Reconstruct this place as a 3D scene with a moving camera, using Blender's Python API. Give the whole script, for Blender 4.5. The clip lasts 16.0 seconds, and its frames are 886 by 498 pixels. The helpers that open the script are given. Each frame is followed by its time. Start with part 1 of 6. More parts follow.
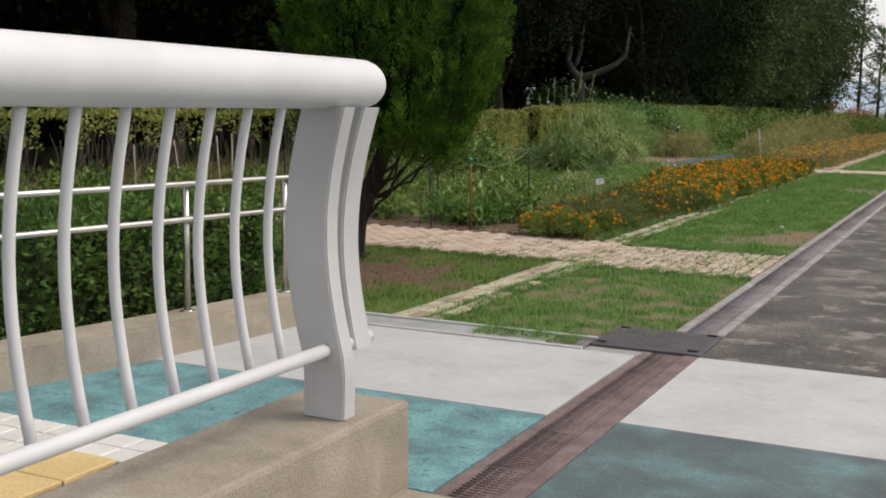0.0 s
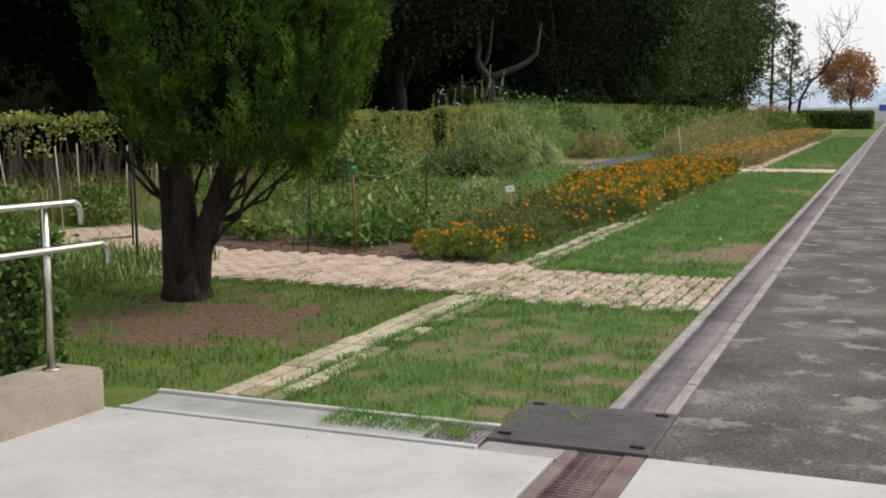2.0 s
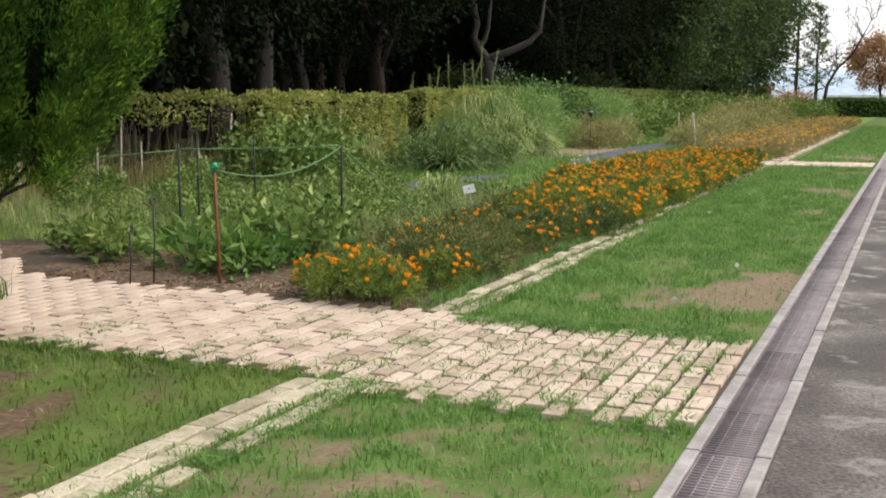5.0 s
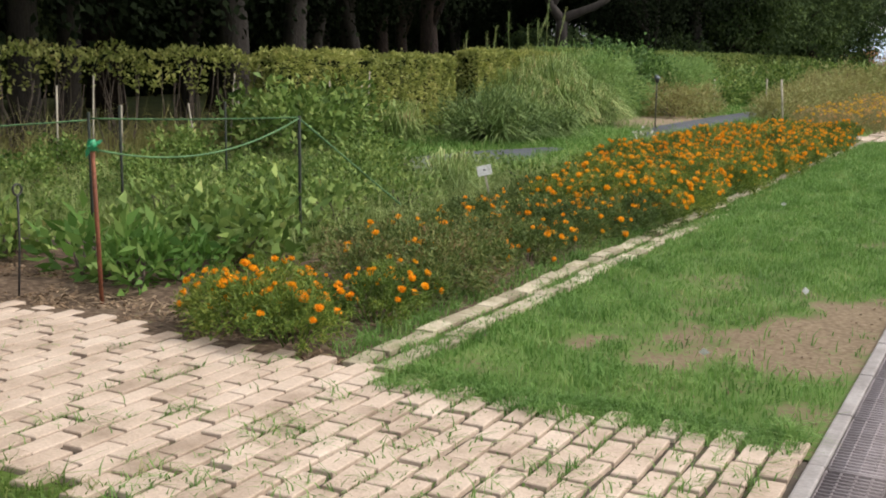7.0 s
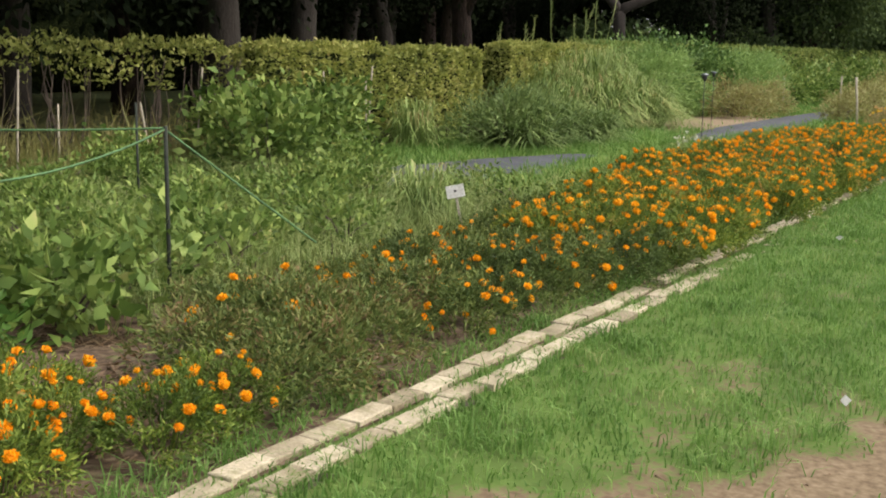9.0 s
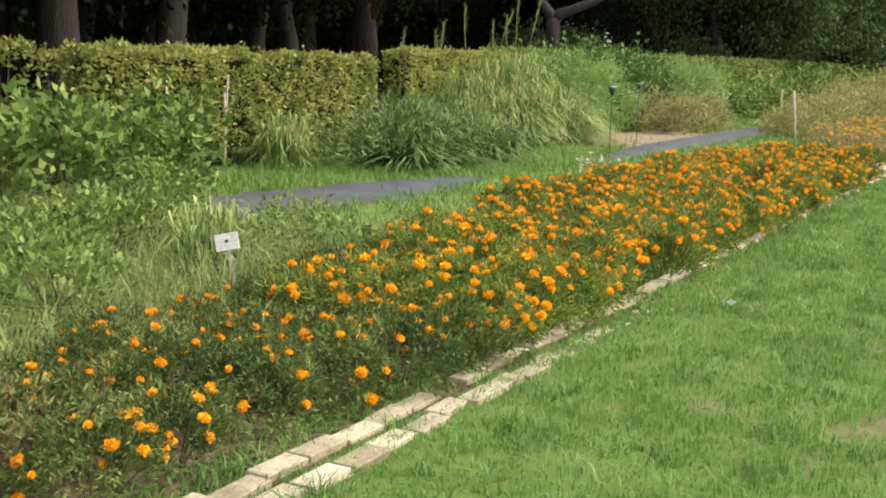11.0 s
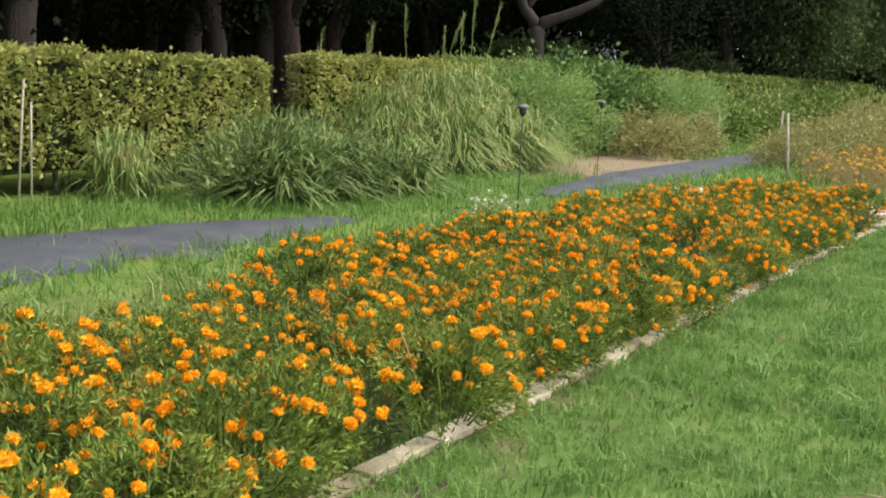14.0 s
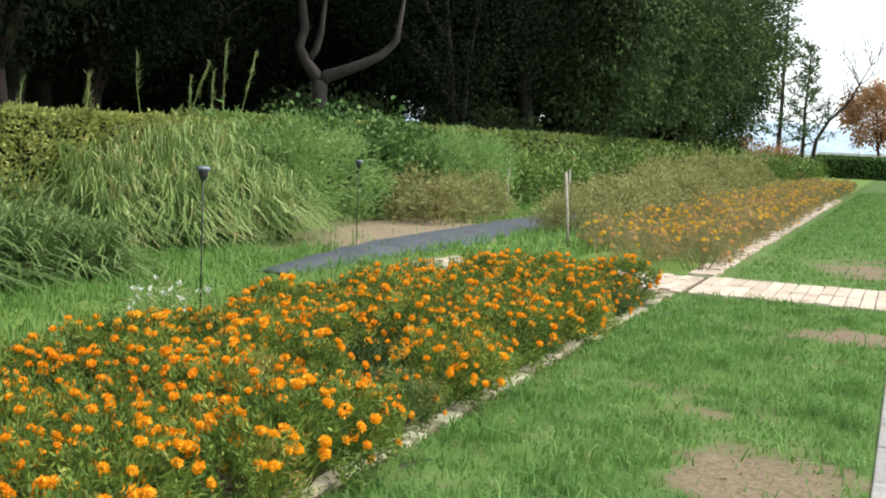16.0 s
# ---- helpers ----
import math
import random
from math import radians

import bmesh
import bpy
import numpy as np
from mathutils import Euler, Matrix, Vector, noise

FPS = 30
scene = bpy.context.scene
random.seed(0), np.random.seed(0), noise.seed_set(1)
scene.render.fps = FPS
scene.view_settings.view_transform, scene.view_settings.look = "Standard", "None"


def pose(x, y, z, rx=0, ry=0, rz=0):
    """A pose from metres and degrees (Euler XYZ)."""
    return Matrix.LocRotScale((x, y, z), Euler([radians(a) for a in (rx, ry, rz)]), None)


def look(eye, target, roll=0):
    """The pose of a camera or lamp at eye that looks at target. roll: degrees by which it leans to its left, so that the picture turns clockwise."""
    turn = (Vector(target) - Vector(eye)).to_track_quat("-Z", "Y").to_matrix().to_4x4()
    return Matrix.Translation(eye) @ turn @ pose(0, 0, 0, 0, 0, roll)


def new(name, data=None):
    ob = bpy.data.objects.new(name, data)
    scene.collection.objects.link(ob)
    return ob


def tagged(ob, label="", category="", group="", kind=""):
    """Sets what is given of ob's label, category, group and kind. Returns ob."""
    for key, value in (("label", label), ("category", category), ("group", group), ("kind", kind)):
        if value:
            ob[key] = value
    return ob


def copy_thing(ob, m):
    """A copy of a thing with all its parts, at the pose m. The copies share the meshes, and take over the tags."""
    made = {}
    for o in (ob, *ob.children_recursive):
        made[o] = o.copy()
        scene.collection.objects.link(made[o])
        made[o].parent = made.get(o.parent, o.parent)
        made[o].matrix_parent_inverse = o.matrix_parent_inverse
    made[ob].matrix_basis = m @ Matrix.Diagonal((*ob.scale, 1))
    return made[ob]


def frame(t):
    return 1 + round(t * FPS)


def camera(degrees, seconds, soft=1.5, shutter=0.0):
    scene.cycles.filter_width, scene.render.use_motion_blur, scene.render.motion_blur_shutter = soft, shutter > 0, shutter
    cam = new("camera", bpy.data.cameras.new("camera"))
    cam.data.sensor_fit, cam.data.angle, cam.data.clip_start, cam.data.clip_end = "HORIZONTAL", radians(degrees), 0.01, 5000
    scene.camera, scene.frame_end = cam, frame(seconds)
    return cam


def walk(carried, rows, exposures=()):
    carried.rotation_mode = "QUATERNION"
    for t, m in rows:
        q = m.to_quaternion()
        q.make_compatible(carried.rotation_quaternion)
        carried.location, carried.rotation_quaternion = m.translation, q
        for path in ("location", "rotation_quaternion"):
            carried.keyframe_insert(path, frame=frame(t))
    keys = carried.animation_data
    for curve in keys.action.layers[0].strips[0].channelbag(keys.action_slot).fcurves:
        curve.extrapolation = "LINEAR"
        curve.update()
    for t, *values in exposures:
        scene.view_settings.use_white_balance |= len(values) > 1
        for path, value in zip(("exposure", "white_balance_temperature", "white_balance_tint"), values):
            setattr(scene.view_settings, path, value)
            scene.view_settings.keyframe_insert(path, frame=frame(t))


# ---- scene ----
cam = camera(43.2, 16.0, soft=1.9)
METRES, EYE, TILT, LEAN, TURN = 17.5, 1.45, -7.3, -0.8, 26.28
ROWS = [
    (0.0, 0.0, 0.0, 0.0, -0.0, 0.0, -0.0),
    (0.5, 0.0044, 0.0332, 0.0026, -0.64, 0.01, 0.49),
    (1.0, 0.0105, 0.0637, 0.005, -1.72, 0.02, 0.9),
    (1.5, 0.015, 0.0935, 0.0081, -2.66, 0.19, 1.42),
    (2.0, 0.0224, 0.1242, 0.0118, -4.14, 0.17, 1.6),
    (2.5, 0.0316, 0.1544, 0.0153, -5.1, 0.43, 1.49),
    (3.0, 0.0413, 0.1837, 0.0178, -5.73, 0.77, 1.37),
    (3.5, 0.0531, 0.2132, 0.0211, -5.89, 0.73, 1.1),
    (4.0, 0.0635, 0.2442, 0.0237, -5.02, 0.6, 1.19),
    (6.5, 0.118, 0.3954, 0.0389, -0.08, -2.34, 0.34),
    (7.0, 0.1303, 0.4243, 0.0429, 1.4, -2.33, -0.08),
    (7.5, 0.1425, 0.4534, 0.0462, 2.77, -2.35, -0.34),
    (8.0, 0.1534, 0.482, 0.0496, 4.26, -2.71, -0.61),
    (10.5, 0.2057, 0.6232, 0.068, 5.54, -2.55, -0.86),
    (11.0, 0.2206, 0.6497, 0.0712, 3.32, -2.22, -1.02),
    (11.5, 0.2315, 0.6779, 0.0733, 2.31, -2.12, -0.98),
    (12.0, 0.2435, 0.7057, 0.0761, 2.91, -2.58, -1.24),
    (12.5, 0.2564, 0.7321, 0.0801, 4.54, -2.63, -1.67),
    (13.0, 0.2689, 0.7586, 0.0844, 5.82, -2.36, -1.99),
    (13.5, 0.2819, 0.7848, 0.0887, 5.72, -2.14, -2.39),
    (14.0, 0.2944, 0.8127, 0.0923, 4.92, -1.68, -2.43),
    (14.5, 0.3094, 0.8405, 0.0962, 2.74, -1.37, -2.47),
    (15.0, 0.3227, 0.8694, 0.0996, 1.24, -0.58, -2.19),
    (15.5, 0.3376, 0.8971, 0.1034, -1.01, 0.29, -2.04),
    (16.0, 0.3489, 0.9262, 0.1063, -3.66, 1.57, -1.14),
]
EXPOSURE = [(0, -0.13, 6750, 12), (1.5, -0.04, 6700, 11), (2.5, 0.11, 6750, 11), (4, 0.46, 6750, 10.5), (6.5, 0.38, 6650, 10), (8, 0.36, 7000, 11), (10.5, 0.93, 7100, 11.5), (13, 0.78, 7050, 12), (15, 0.74, 6550, 7), (16, 0.72, 6400, 3)]
walk(cam, [(t, pose(0, 0, EYE, TILT, LEAN, TURN) @ pose(METRES * x, METRES * y, METRES * z, 90 + pitch, roll, yaw)) for t, x, y, z, yaw, pitch, roll in ROWS], EXPOSURE)


# ---- world and light ----
SUN_ELEV, SUN_AZ = 46.0, 62.0      # degrees; azimuth clockwise from +y
world = bpy.data.worlds.new("overcast_sky")
scene.world = world
world.use_nodes = True
wn, wl = world.node_tree.nodes, world.node_tree.links
sky = wn.new("ShaderNodeTexSky")
sky.sky_type, sky.sun_disc = "NISHITA", False
sky.sun_elevation, sky.sun_rotation = radians(SUN_ELEV), radians(SUN_AZ)
sky.air_density, sky.dust_density, sky.ozone_density = 1.0, 6.0, 0.6
pale = wn.new("ShaderNodeMixRGB")
pale.inputs["Fac"].default_value = 0.6
pale.inputs["Color2"].default_value = (12.5, 12.8, 13.3, 1)
wl.new(sky.outputs["Color"], pale.inputs["Color1"])
wl.new(pale.outputs["Color"], wn["Background"].inputs["Color"])
wn["Background"].inputs["Strength"].default_value = 0.11
sun = new("sun", bpy.data.lights.new("sun", "SUN"))
sun.data.energy, sun.data.angle, sun.data.color = 1.8, radians(14), (1.0, 0.95, 0.87)
az = radians(SUN_AZ)
sun_dir = Vector((math.sin(az) * math.cos(radians(SUN_ELEV)), math.cos(az) * math.cos(radians(SUN_ELEV)), math.sin(radians(SUN_ELEV))))
sun.matrix_world = look(sun_dir * 60, (0, 0, 0))


# ---- material helpers ----
def nodes_of(name):
    m = bpy.data.materials.new(name)
    m.use_nodes = True
    return m, m.node_tree.nodes, m.node_tree.links


def ramp(n, stops):
    r = n.new("ShaderNodeValToRGB")
    while len(r.color_ramp.elements) < len(stops):
        r.color_ramp.elements.new(0.5)
    for e, (p, c) in zip(r.color_ramp.elements, stops):
        e.position, e.color = p, (*c, 1)
    return r


def surface(name, stops, scale=3.0, detail=9.0, fine=60.0, fine_mix=0.25, bump=0.3, bump_dist=0.01, rough=0.8, metal=0.0, island=0.0, spots=None, stretch=None):
    """Mottled surface: a coarse noise picks the colour, a fine one adds grain and relief."""
    m, n, l = nodes_of(name)
    b = n["Principled BSDF"]
    geo = n.new("ShaderNodeNewGeometry")
    src = geo.outputs["Position"]
    if stretch:
        mp = n.new("ShaderNodeMapping")
        mp.inputs["Scale"].default_value = stretch
        l.new(src, mp.inputs["Vector"])
        src = mp.outputs["Vector"]
    a = n.new("ShaderNodeTexNoise")
    a.inputs["Scale"].default_value, a.inputs["Detail"].default_value, a.inputs["Roughness"].default_value = scale, detail, 0.62
    f = n.new("ShaderNodeTexNoise")
    f.inputs["Scale"].default_value, f.inputs["Detail"].default_value = fine, 4
    l.new(src, a.inputs["Vector"]), l.new(src, f.inputs["Vector"])
    fac = a.outputs["Fac"]
    if island:
        inf = n.new("ShaderNodeObjectInfo")
        add = n.new("ShaderNodeMath")
        add.operation = "MULTIPLY_ADD"
        add.inputs[1].default_value, add.inputs[2].default_value = island, -island / 2
        l.new(inf.outputs["Random"], add.inputs[0])
        s2 = n.new("ShaderNodeMath")
        l.new(add.outputs[0], s2.inputs[0]), l.new(fac, s2.inputs[1])
        fac = s2.outputs[0]
    r = ramp(n, stops)
    l.new(fac, r.inputs["Fac"])
    grain = ramp(n, [(0.34, (0, 0, 0)), (0.66, (1, 1, 1))])
    l.new(f.outputs["Fac"], grain.inputs["Fac"])
    mix = n.new("ShaderNodeMixRGB")
    mix.blend_type = "OVERLAY"
    mix.inputs["Fac"].default_value = fine_mix
    l.new(r.outputs["Color"], mix.inputs["Color1"]), l.new(grain.outputs["Color"], mix.inputs["Color2"])
    col = mix.outputs["Color"]
    if spots:
        sc, lo, hi, c = spots
        v = n.new("ShaderNodeTexNoise")
        v.inputs["Scale"].default_value, v.inputs["Detail"].default_value, v.inputs["Roughness"].default_value = sc, 9, 0.68
        l.new(src, v.inputs["Vector"])
        rr = ramp(n, [(lo, (0, 0, 0)), (hi, (1, 1, 1))])
        l.new(v.outputs["Fac"], rr.inputs["Fac"])
        mm = n.new("ShaderNodeMixRGB")
        mm.inputs["Color2"].default_value = (*c, 1)
        l.new(rr.outputs["Color"], mm.inputs["Fac"]), l.new(col, mm.inputs["Color1"])
        col = mm.outputs["Color"]
    l.new(col, b.inputs["Base Color"])
    bp = n.new("ShaderNodeBump")
    bp.inputs["Strength"].default_value, bp.inputs["Distance"].default_value = bump, bump_dist
    l.new(f.outputs["Fac"], bp.inputs["Height"]), l.new(bp.outputs["Normal"], b.inputs["Normal"])
    b.inputs["Roughness"].default_value, b.inputs["Metallic"].default_value = rough, metal
    return m


def leafy(name, stops, rough=0.55, trans=0.35, wide=1.2, gloss=0.25, vary=0.55, gain=1.1):
    """Leaves: each leaf its own shade, with a slow drift over the plant, and light through the blade."""
    m, n, l = nodes_of(name)
    b = n["Principled BSDF"]
    geo = n.new("ShaderNodeNewGeometry")
    no = n.new("ShaderNodeTexNoise")
    no.inputs["Scale"].default_value, no.inputs["Detail"].default_value = wide, 3
    l.new(geo.outputs["Position"], no.inputs["Vector"])
    mix = n.new("ShaderNodeMath")
    mix.operation = "MULTIPLY_ADD"
    mix.inputs[1].default_value = vary
    sub = n.new("ShaderNodeMath")
    sub.operation = "MULTIPLY_ADD"
    sub.inputs[1].default_value, sub.inputs[2].default_value = gain, 0.495 - gain / 2 - vary / 2
    l.new(no.outputs["Fac"], sub.inputs[0])
    l.new(geo.outputs["Random Per Island"], mix.inputs[0]), l.new(sub.outputs[0], mix.inputs[2])
    r = ramp(n, stops)
    l.new(mix.outputs[0], r.inputs["Fac"])
    l.new(r.outputs["Color"], b.inputs["Base Color"])
    b.inputs["Roughness"].default_value = rough
    b.inputs["Specular IOR Level"].default_value = gloss
    t = n.new("ShaderNodeBsdfTranslucent")
    l.new(r.outputs["Color"], t.inputs["Color"])
    s = n.new("ShaderNodeMixShader")
    s.inputs["Fac"].default_value = trans
    l.new(b.outputs["BSDF"], s.inputs[1]), l.new(t.outputs["BSDF"], s.inputs[2])
    l.new(s.outputs["Shader"], n["Material Output"].inputs["Surface"])
    return m


def covered(name, bare, grown, fine=24.0):
    """Ground whose cover attribute says how much of it is grown over."""
    m, n, l = nodes_of(name)
    b = n["Principled BSDF"]
    at = n.new("ShaderNodeAttribute")
    at.attribute_name = "cover"
    geo = n.new("ShaderNodeNewGeometry")
    a = n.new("ShaderNodeTexNoise")
    a.inputs["Scale"].default_value, a.inputs["Detail"].default_value = 2.2, 10
    f = n.new("ShaderNodeTexNoise")
    f.inputs["Scale"].default_value, f.inputs["Detail"].default_value = fine, 6
    l.new(geo.outputs["Position"], a.inputs["Vector"]), l.new(geo.outputs["Position"], f.inputs["Vector"])
    rb, rg = ramp(n, bare), ramp(n, grown)
    l.new(f.outputs["Fac"], rb.inputs["Fac"])
    l.new(a.outputs["Fac"], rg.inputs["Fac"])
    add = n.new("ShaderNodeMath")
    add.operation = "MULTIPLY_ADD"
    add.inputs[1].default_value = 0.9
    l.new(f.outputs["Fac"], add.inputs[0]), l.new(at.outputs["Fac"], add.inputs[2])
    cut = ramp(n, [(0.72, (0, 0, 0)), (0.98, (1, 1, 1))])
    l.new(add.outputs[0], cut.inputs["Fac"])
    mx = n.new("ShaderNodeMixRGB")
    l.new(cut.outputs["Color"], mx.inputs["Fac"]), l.new(rb.outputs["Color"], mx.inputs["Color1"]), l.new(rg.outputs["Color"], mx.inputs["Color2"])
    l.new(mx.outputs["Color"], b.inputs["Base Color"])
    bp = n.new("ShaderNodeBump")
    bp.inputs["Strength"].default_value, bp.inputs["Distance"].default_value = 0.2, 0.015
    l.new(f.outputs["Fac"], bp.inputs["Height"]), l.new(bp.outputs["Normal"], b.inputs["Normal"])
    b.inputs["Roughness"].default_value = 0.95
    b.inputs["Specular IOR Level"].default_value = 0.15
    return m


# ---- materials ----
M_CONC = surface("old_concrete", [(0.28, (0.22, 0.19, 0.15)), (0.5, (0.31, 0.27, 0.215)), (0.7, (0.39, 0.345, 0.285))], 3.5, fine=110, fine_mix=0.12, bump=0.5, spots=(42, 0.67, 0.70, (0.09, 0.075, 0.06)))
M_SLAB = surface("pale_concrete_slab", [(0.28, (0.36, 0.365, 0.36)), (0.5, (0.44, 0.44, 0.44)), (0.72, (0.49, 0.49, 0.49))], 2.4, fine=24, fine_mix=0.04, bump=0.15, rough=0.7, spots=(13, 0.68, 0.72, (0.24, 0.235, 0.22)))
M_TEAL = surface("worn_teal_paint", [(0.36, (0.085, 0.16, 0.175)), (0.5, (0.115, 0.25, 0.27)), (0.64, (0.16, 0.335, 0.35))], 4.5, detail=13, fine=60, fine_mix=0.22, bump=0.4, rough=0.65, spots=(13, 0.585, 0.64, (0.06, 0.085, 0.09)))
M_TEALD = surface("grey_teal_paint", [(0.34, (0.05, 0.066, 0.068)), (0.52, (0.075, 0.115, 0.12)), (0.72, (0.12, 0.23, 0.235))], 2.6, fine=60, fine_mix=0.2, bump=0.3, rough=0.6)
M_ROAD = surface("weathered_asphalt", [(0.30, (0.028, 0.023, 0.021)), (0.45, (0.054, 0.046, 0.041)), (0.56, (0.092, 0.081, 0.073)), (0.70, (0.18, 0.165, 0.15))], 1.3, detail=15, fine=55, fine_mix=0.58, bump=0.9, bump_dist=0.008, rough=0.8, spots=(3.2, 0.55, 0.62, (0.205, 0.19, 0.172)))
M_COVER = surface("stained_grey_cover", [(0.3, (0.24, 0.25, 0.23)), (0.5, (0.33, 0.34, 0.325)), (0.7, (0.40, 0.405, 0.39))], 3.5, fine=70, fine_mix=0.08, bump=0.15, rough=0.6, spots=(6, 0.6, 0.7, (0.16, 0.155, 0.125)))
M_DRAIN = surface("drain_concrete", [(0.3, (0.17, 0.155, 0.15)), (0.5, (0.27, 0.25, 0.245)), (0.7, (0.38, 0.36, 0.355))], 4, fine=60, fine_mix=0.08, bump=0.3)
M_GRATE = surface("galvanised_grating", [(0.3, (0.17, 0.15, 0.155)), (0.7, (0.30, 0.275, 0.285))], 8, fine=120, fine_mix=0.1, rough=0.6, metal=0.2, island=0.25)
M_GRATED = surface("dull_grey_grating", [(0.3, (0.16, 0.135, 0.14)), (0.7, (0.27, 0.235, 0.245))], 8, fine=120, fine_mix=0.1, rough=0.65, metal=0.15, island=0.35)
M_RUST = surface("rust_brown_grating", [(0.3, (0.12, 0.082, 0.078)), (0.7, (0.23, 0.17, 0.165))], 7, fine=120, rough=0.75, metal=0.15, island=0.3)
M_PLATE = surface("dark_steel_plate", [(0.3, (0.055, 0.05, 0.055)), (0.7, (0.115, 0.105, 0.11))], 6, fine=100, rough=0.6, metal=0.3)
M_PIT = surface("dark_drain_floor", [(0.3, (0.02, 0.018, 0.016)), (0.7, (0.05, 0.042, 0.036))], 9)
M_BRICK = surface("pale_pink_paver", [(0.2, (0.30, 0.225, 0.17)), (0.45, (0.47, 0.37, 0.295)), (0.7, (0.57, 0.465, 0.385)), (0.9, (0.64, 0.55, 0.46))], 4, fine=80, fine_mix=0.1, bump=0.35, island=0.28, spots=(5, 0.62, 0.78, (0.36, 0.28, 0.21)))
M_BRICKG = surface("weathered_cream_paver", [(0.2, (0.20, 0.17, 0.11)), (0.45, (0.38, 0.33, 0.24)), (0.7, (0.52, 0.46, 0.35))], 5, fine=80, fine_mix=0.15, bump=0.5, island=0.5, spots=(7, 0.54, 0.7, (0.20, 0.20, 0.09)))
M_JOINT = surface("joint_soil", [(0.3, (0.035, 0.026, 0.018)), (0.7, (0.085, 0.064, 0.045))], 6, fine=90)
M_TILE = surface("white_glazed_tile", [(0.3, (0.60, 0.59, 0.56)), (0.7, (0.74, 0.73, 0.70))], 4, fine=60, fine_mix=0.03, bump=0.1, rough=0.4, island=0.3)
M_TILEY = surface("ochre_tile", [(0.3, (0.58, 0.42, 0.19)), (0.7, (0.70, 0.52, 0.26))], 4, fine=60, fine_mix=0.1, rough=0.45)
M_WHITE = surface("white_painted_metal", [(0.3, (0.57, 0.57, 0.59)), (0.7, (0.68, 0.68, 0.695))], 2.5, fine=40, fine_mix=0.0, bump=0.02, rough=0.38)
M_GREYP = surface("grey_painted_metal", [(0.3, (0.43, 0.43, 0.44)), (0.7, (0.53, 0.53, 0.535))], 2.5, fine=60, fine_mix=0.01, bump=0.03, rough=0.45)
M_STEEL = surface("stainless_steel", [(0.3, (0.46, 0.45, 0.42)), (0.7, (0.60, 0.59, 0.56))], 6, fine=90, fine_mix=0.1, bump=0.05, rough=0.28, metal=1.0)
M_BARK = surface("dark_bark", [(0.3, (0.012, 0.007, 0.006)), (0.55, (0.03, 0.018, 0.014)), (0.75, (0.075, 0.046, 0.036))], 9, fine=60, fine_mix=0.6, bump=1.0, bump_dist=0.035, rough=0.95, stretch=(1, 1, 0.18))
M_BARKG = surface("grey_bark", [(0.3, (0.016, 0.013, 0.011)), (0.7, (0.045, 0.037, 0.032))], 6, fine=50, bump=0.8, bump_dist=0.02, rough=0.9, stretch=(1, 1, 0.3))
M_TWIG = surface("twigs", [(0.3, (0.05, 0.038, 0.03)), (0.7, (0.13, 0.10, 0.08))], 8)
# Shade inside hedges and behind the wood, painted as a dark green.
M_CORE = surface("painted_foliage_shade", [(0.35, (0.016, 0.022, 0.01)), (0.65, (0.035, 0.048, 0.02))], 5, fine=22, fine_mix=0.6, bump=1.0, bump_dist=0.08, rough=1.0)
# Shade within the conifer crown, painted as near-black green.
M_CYPIN = surface("painted_conifer_shade", [(0.35, (0.006, 0.012, 0.004)), (0.65, (0.012, 0.022, 0.007))], 9, fine=40, fine_mix=0.3, bump=1.0, bump_dist=0.04, rough=1.0)
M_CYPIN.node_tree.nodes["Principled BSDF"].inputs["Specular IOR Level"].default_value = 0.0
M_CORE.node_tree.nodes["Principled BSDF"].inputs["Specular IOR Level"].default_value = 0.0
M_MAT = surface("grey_weed_mat", [(0.3, (0.046, 0.053, 0.07)), (0.7, (0.09, 0.10, 0.125))], 2.4, fine=70, fine_mix=0.1, bump=0.3, rough=0.9, spots=(4, 0.60, 0.72, (0.15, 0.125, 0.095)))
M_STAKE = surface("pale_stake", [(0.3, (0.28, 0.25, 0.20)), (0.7, (0.44, 0.40, 0.33))], 6)
M_POLE = surface("dark_green_pole", [(0.3, (0.012, 0.018, 0.014)), (0.7, (0.028, 0.036, 0.028))], 8, rough=0.85)
M_RUSTPOLE = surface("rusty_orange_pole", [(0.3, (0.13, 0.04, 0.02)), (0.7, (0.25, 0.085, 0.04))], 9, rough=0.7)
M_ROPE = surface("green_rope", [(0.3, (0.05, 0.12, 0.05)), (0.7, (0.10, 0.22, 0.09))], 9)
M_RIBBON = surface("green_plastic_tape", [(0.3, (0.015, 0.22, 0.10)), (0.7, (0.04, 0.36, 0.17))], 5, rough=0.4)
M_SIGN = surface("weathered_white_board", [(0.3, (0.48, 0.48, 0.47)), (0.7, (0.66, 0.66, 0.65))], 6)
M_BLACK = surface("black_plastic", [(0.3, (0.015, 0.015, 0.017)), (0.7, (0.035, 0.035, 0.038))], 6, rough=0.5)
M_COLUMN = surface("grey_steel_column", [(0.3, (0.17, 0.19, 0.22)), (0.7, (0.27, 0.29, 0.33))], 2, rough=0.5)
M_WALLF = surface("far_grey_wall", [(0.3, (0.40, 0.42, 0.45)), (0.7, (0.50, 0.52, 0.55))], 0.6, fine=8)
M_GLASSF = surface("far_dark_glass", [(0.3, (0.10, 0.12, 0.14)), (0.7, (0.18, 0.21, 0.24))], 1, rough=0.2)
M_BLUE = surface("blue_banner", [(0.3, (0.03, 0.07, 0.28)), (0.7, (0.05, 0.10, 0.38))], 1)
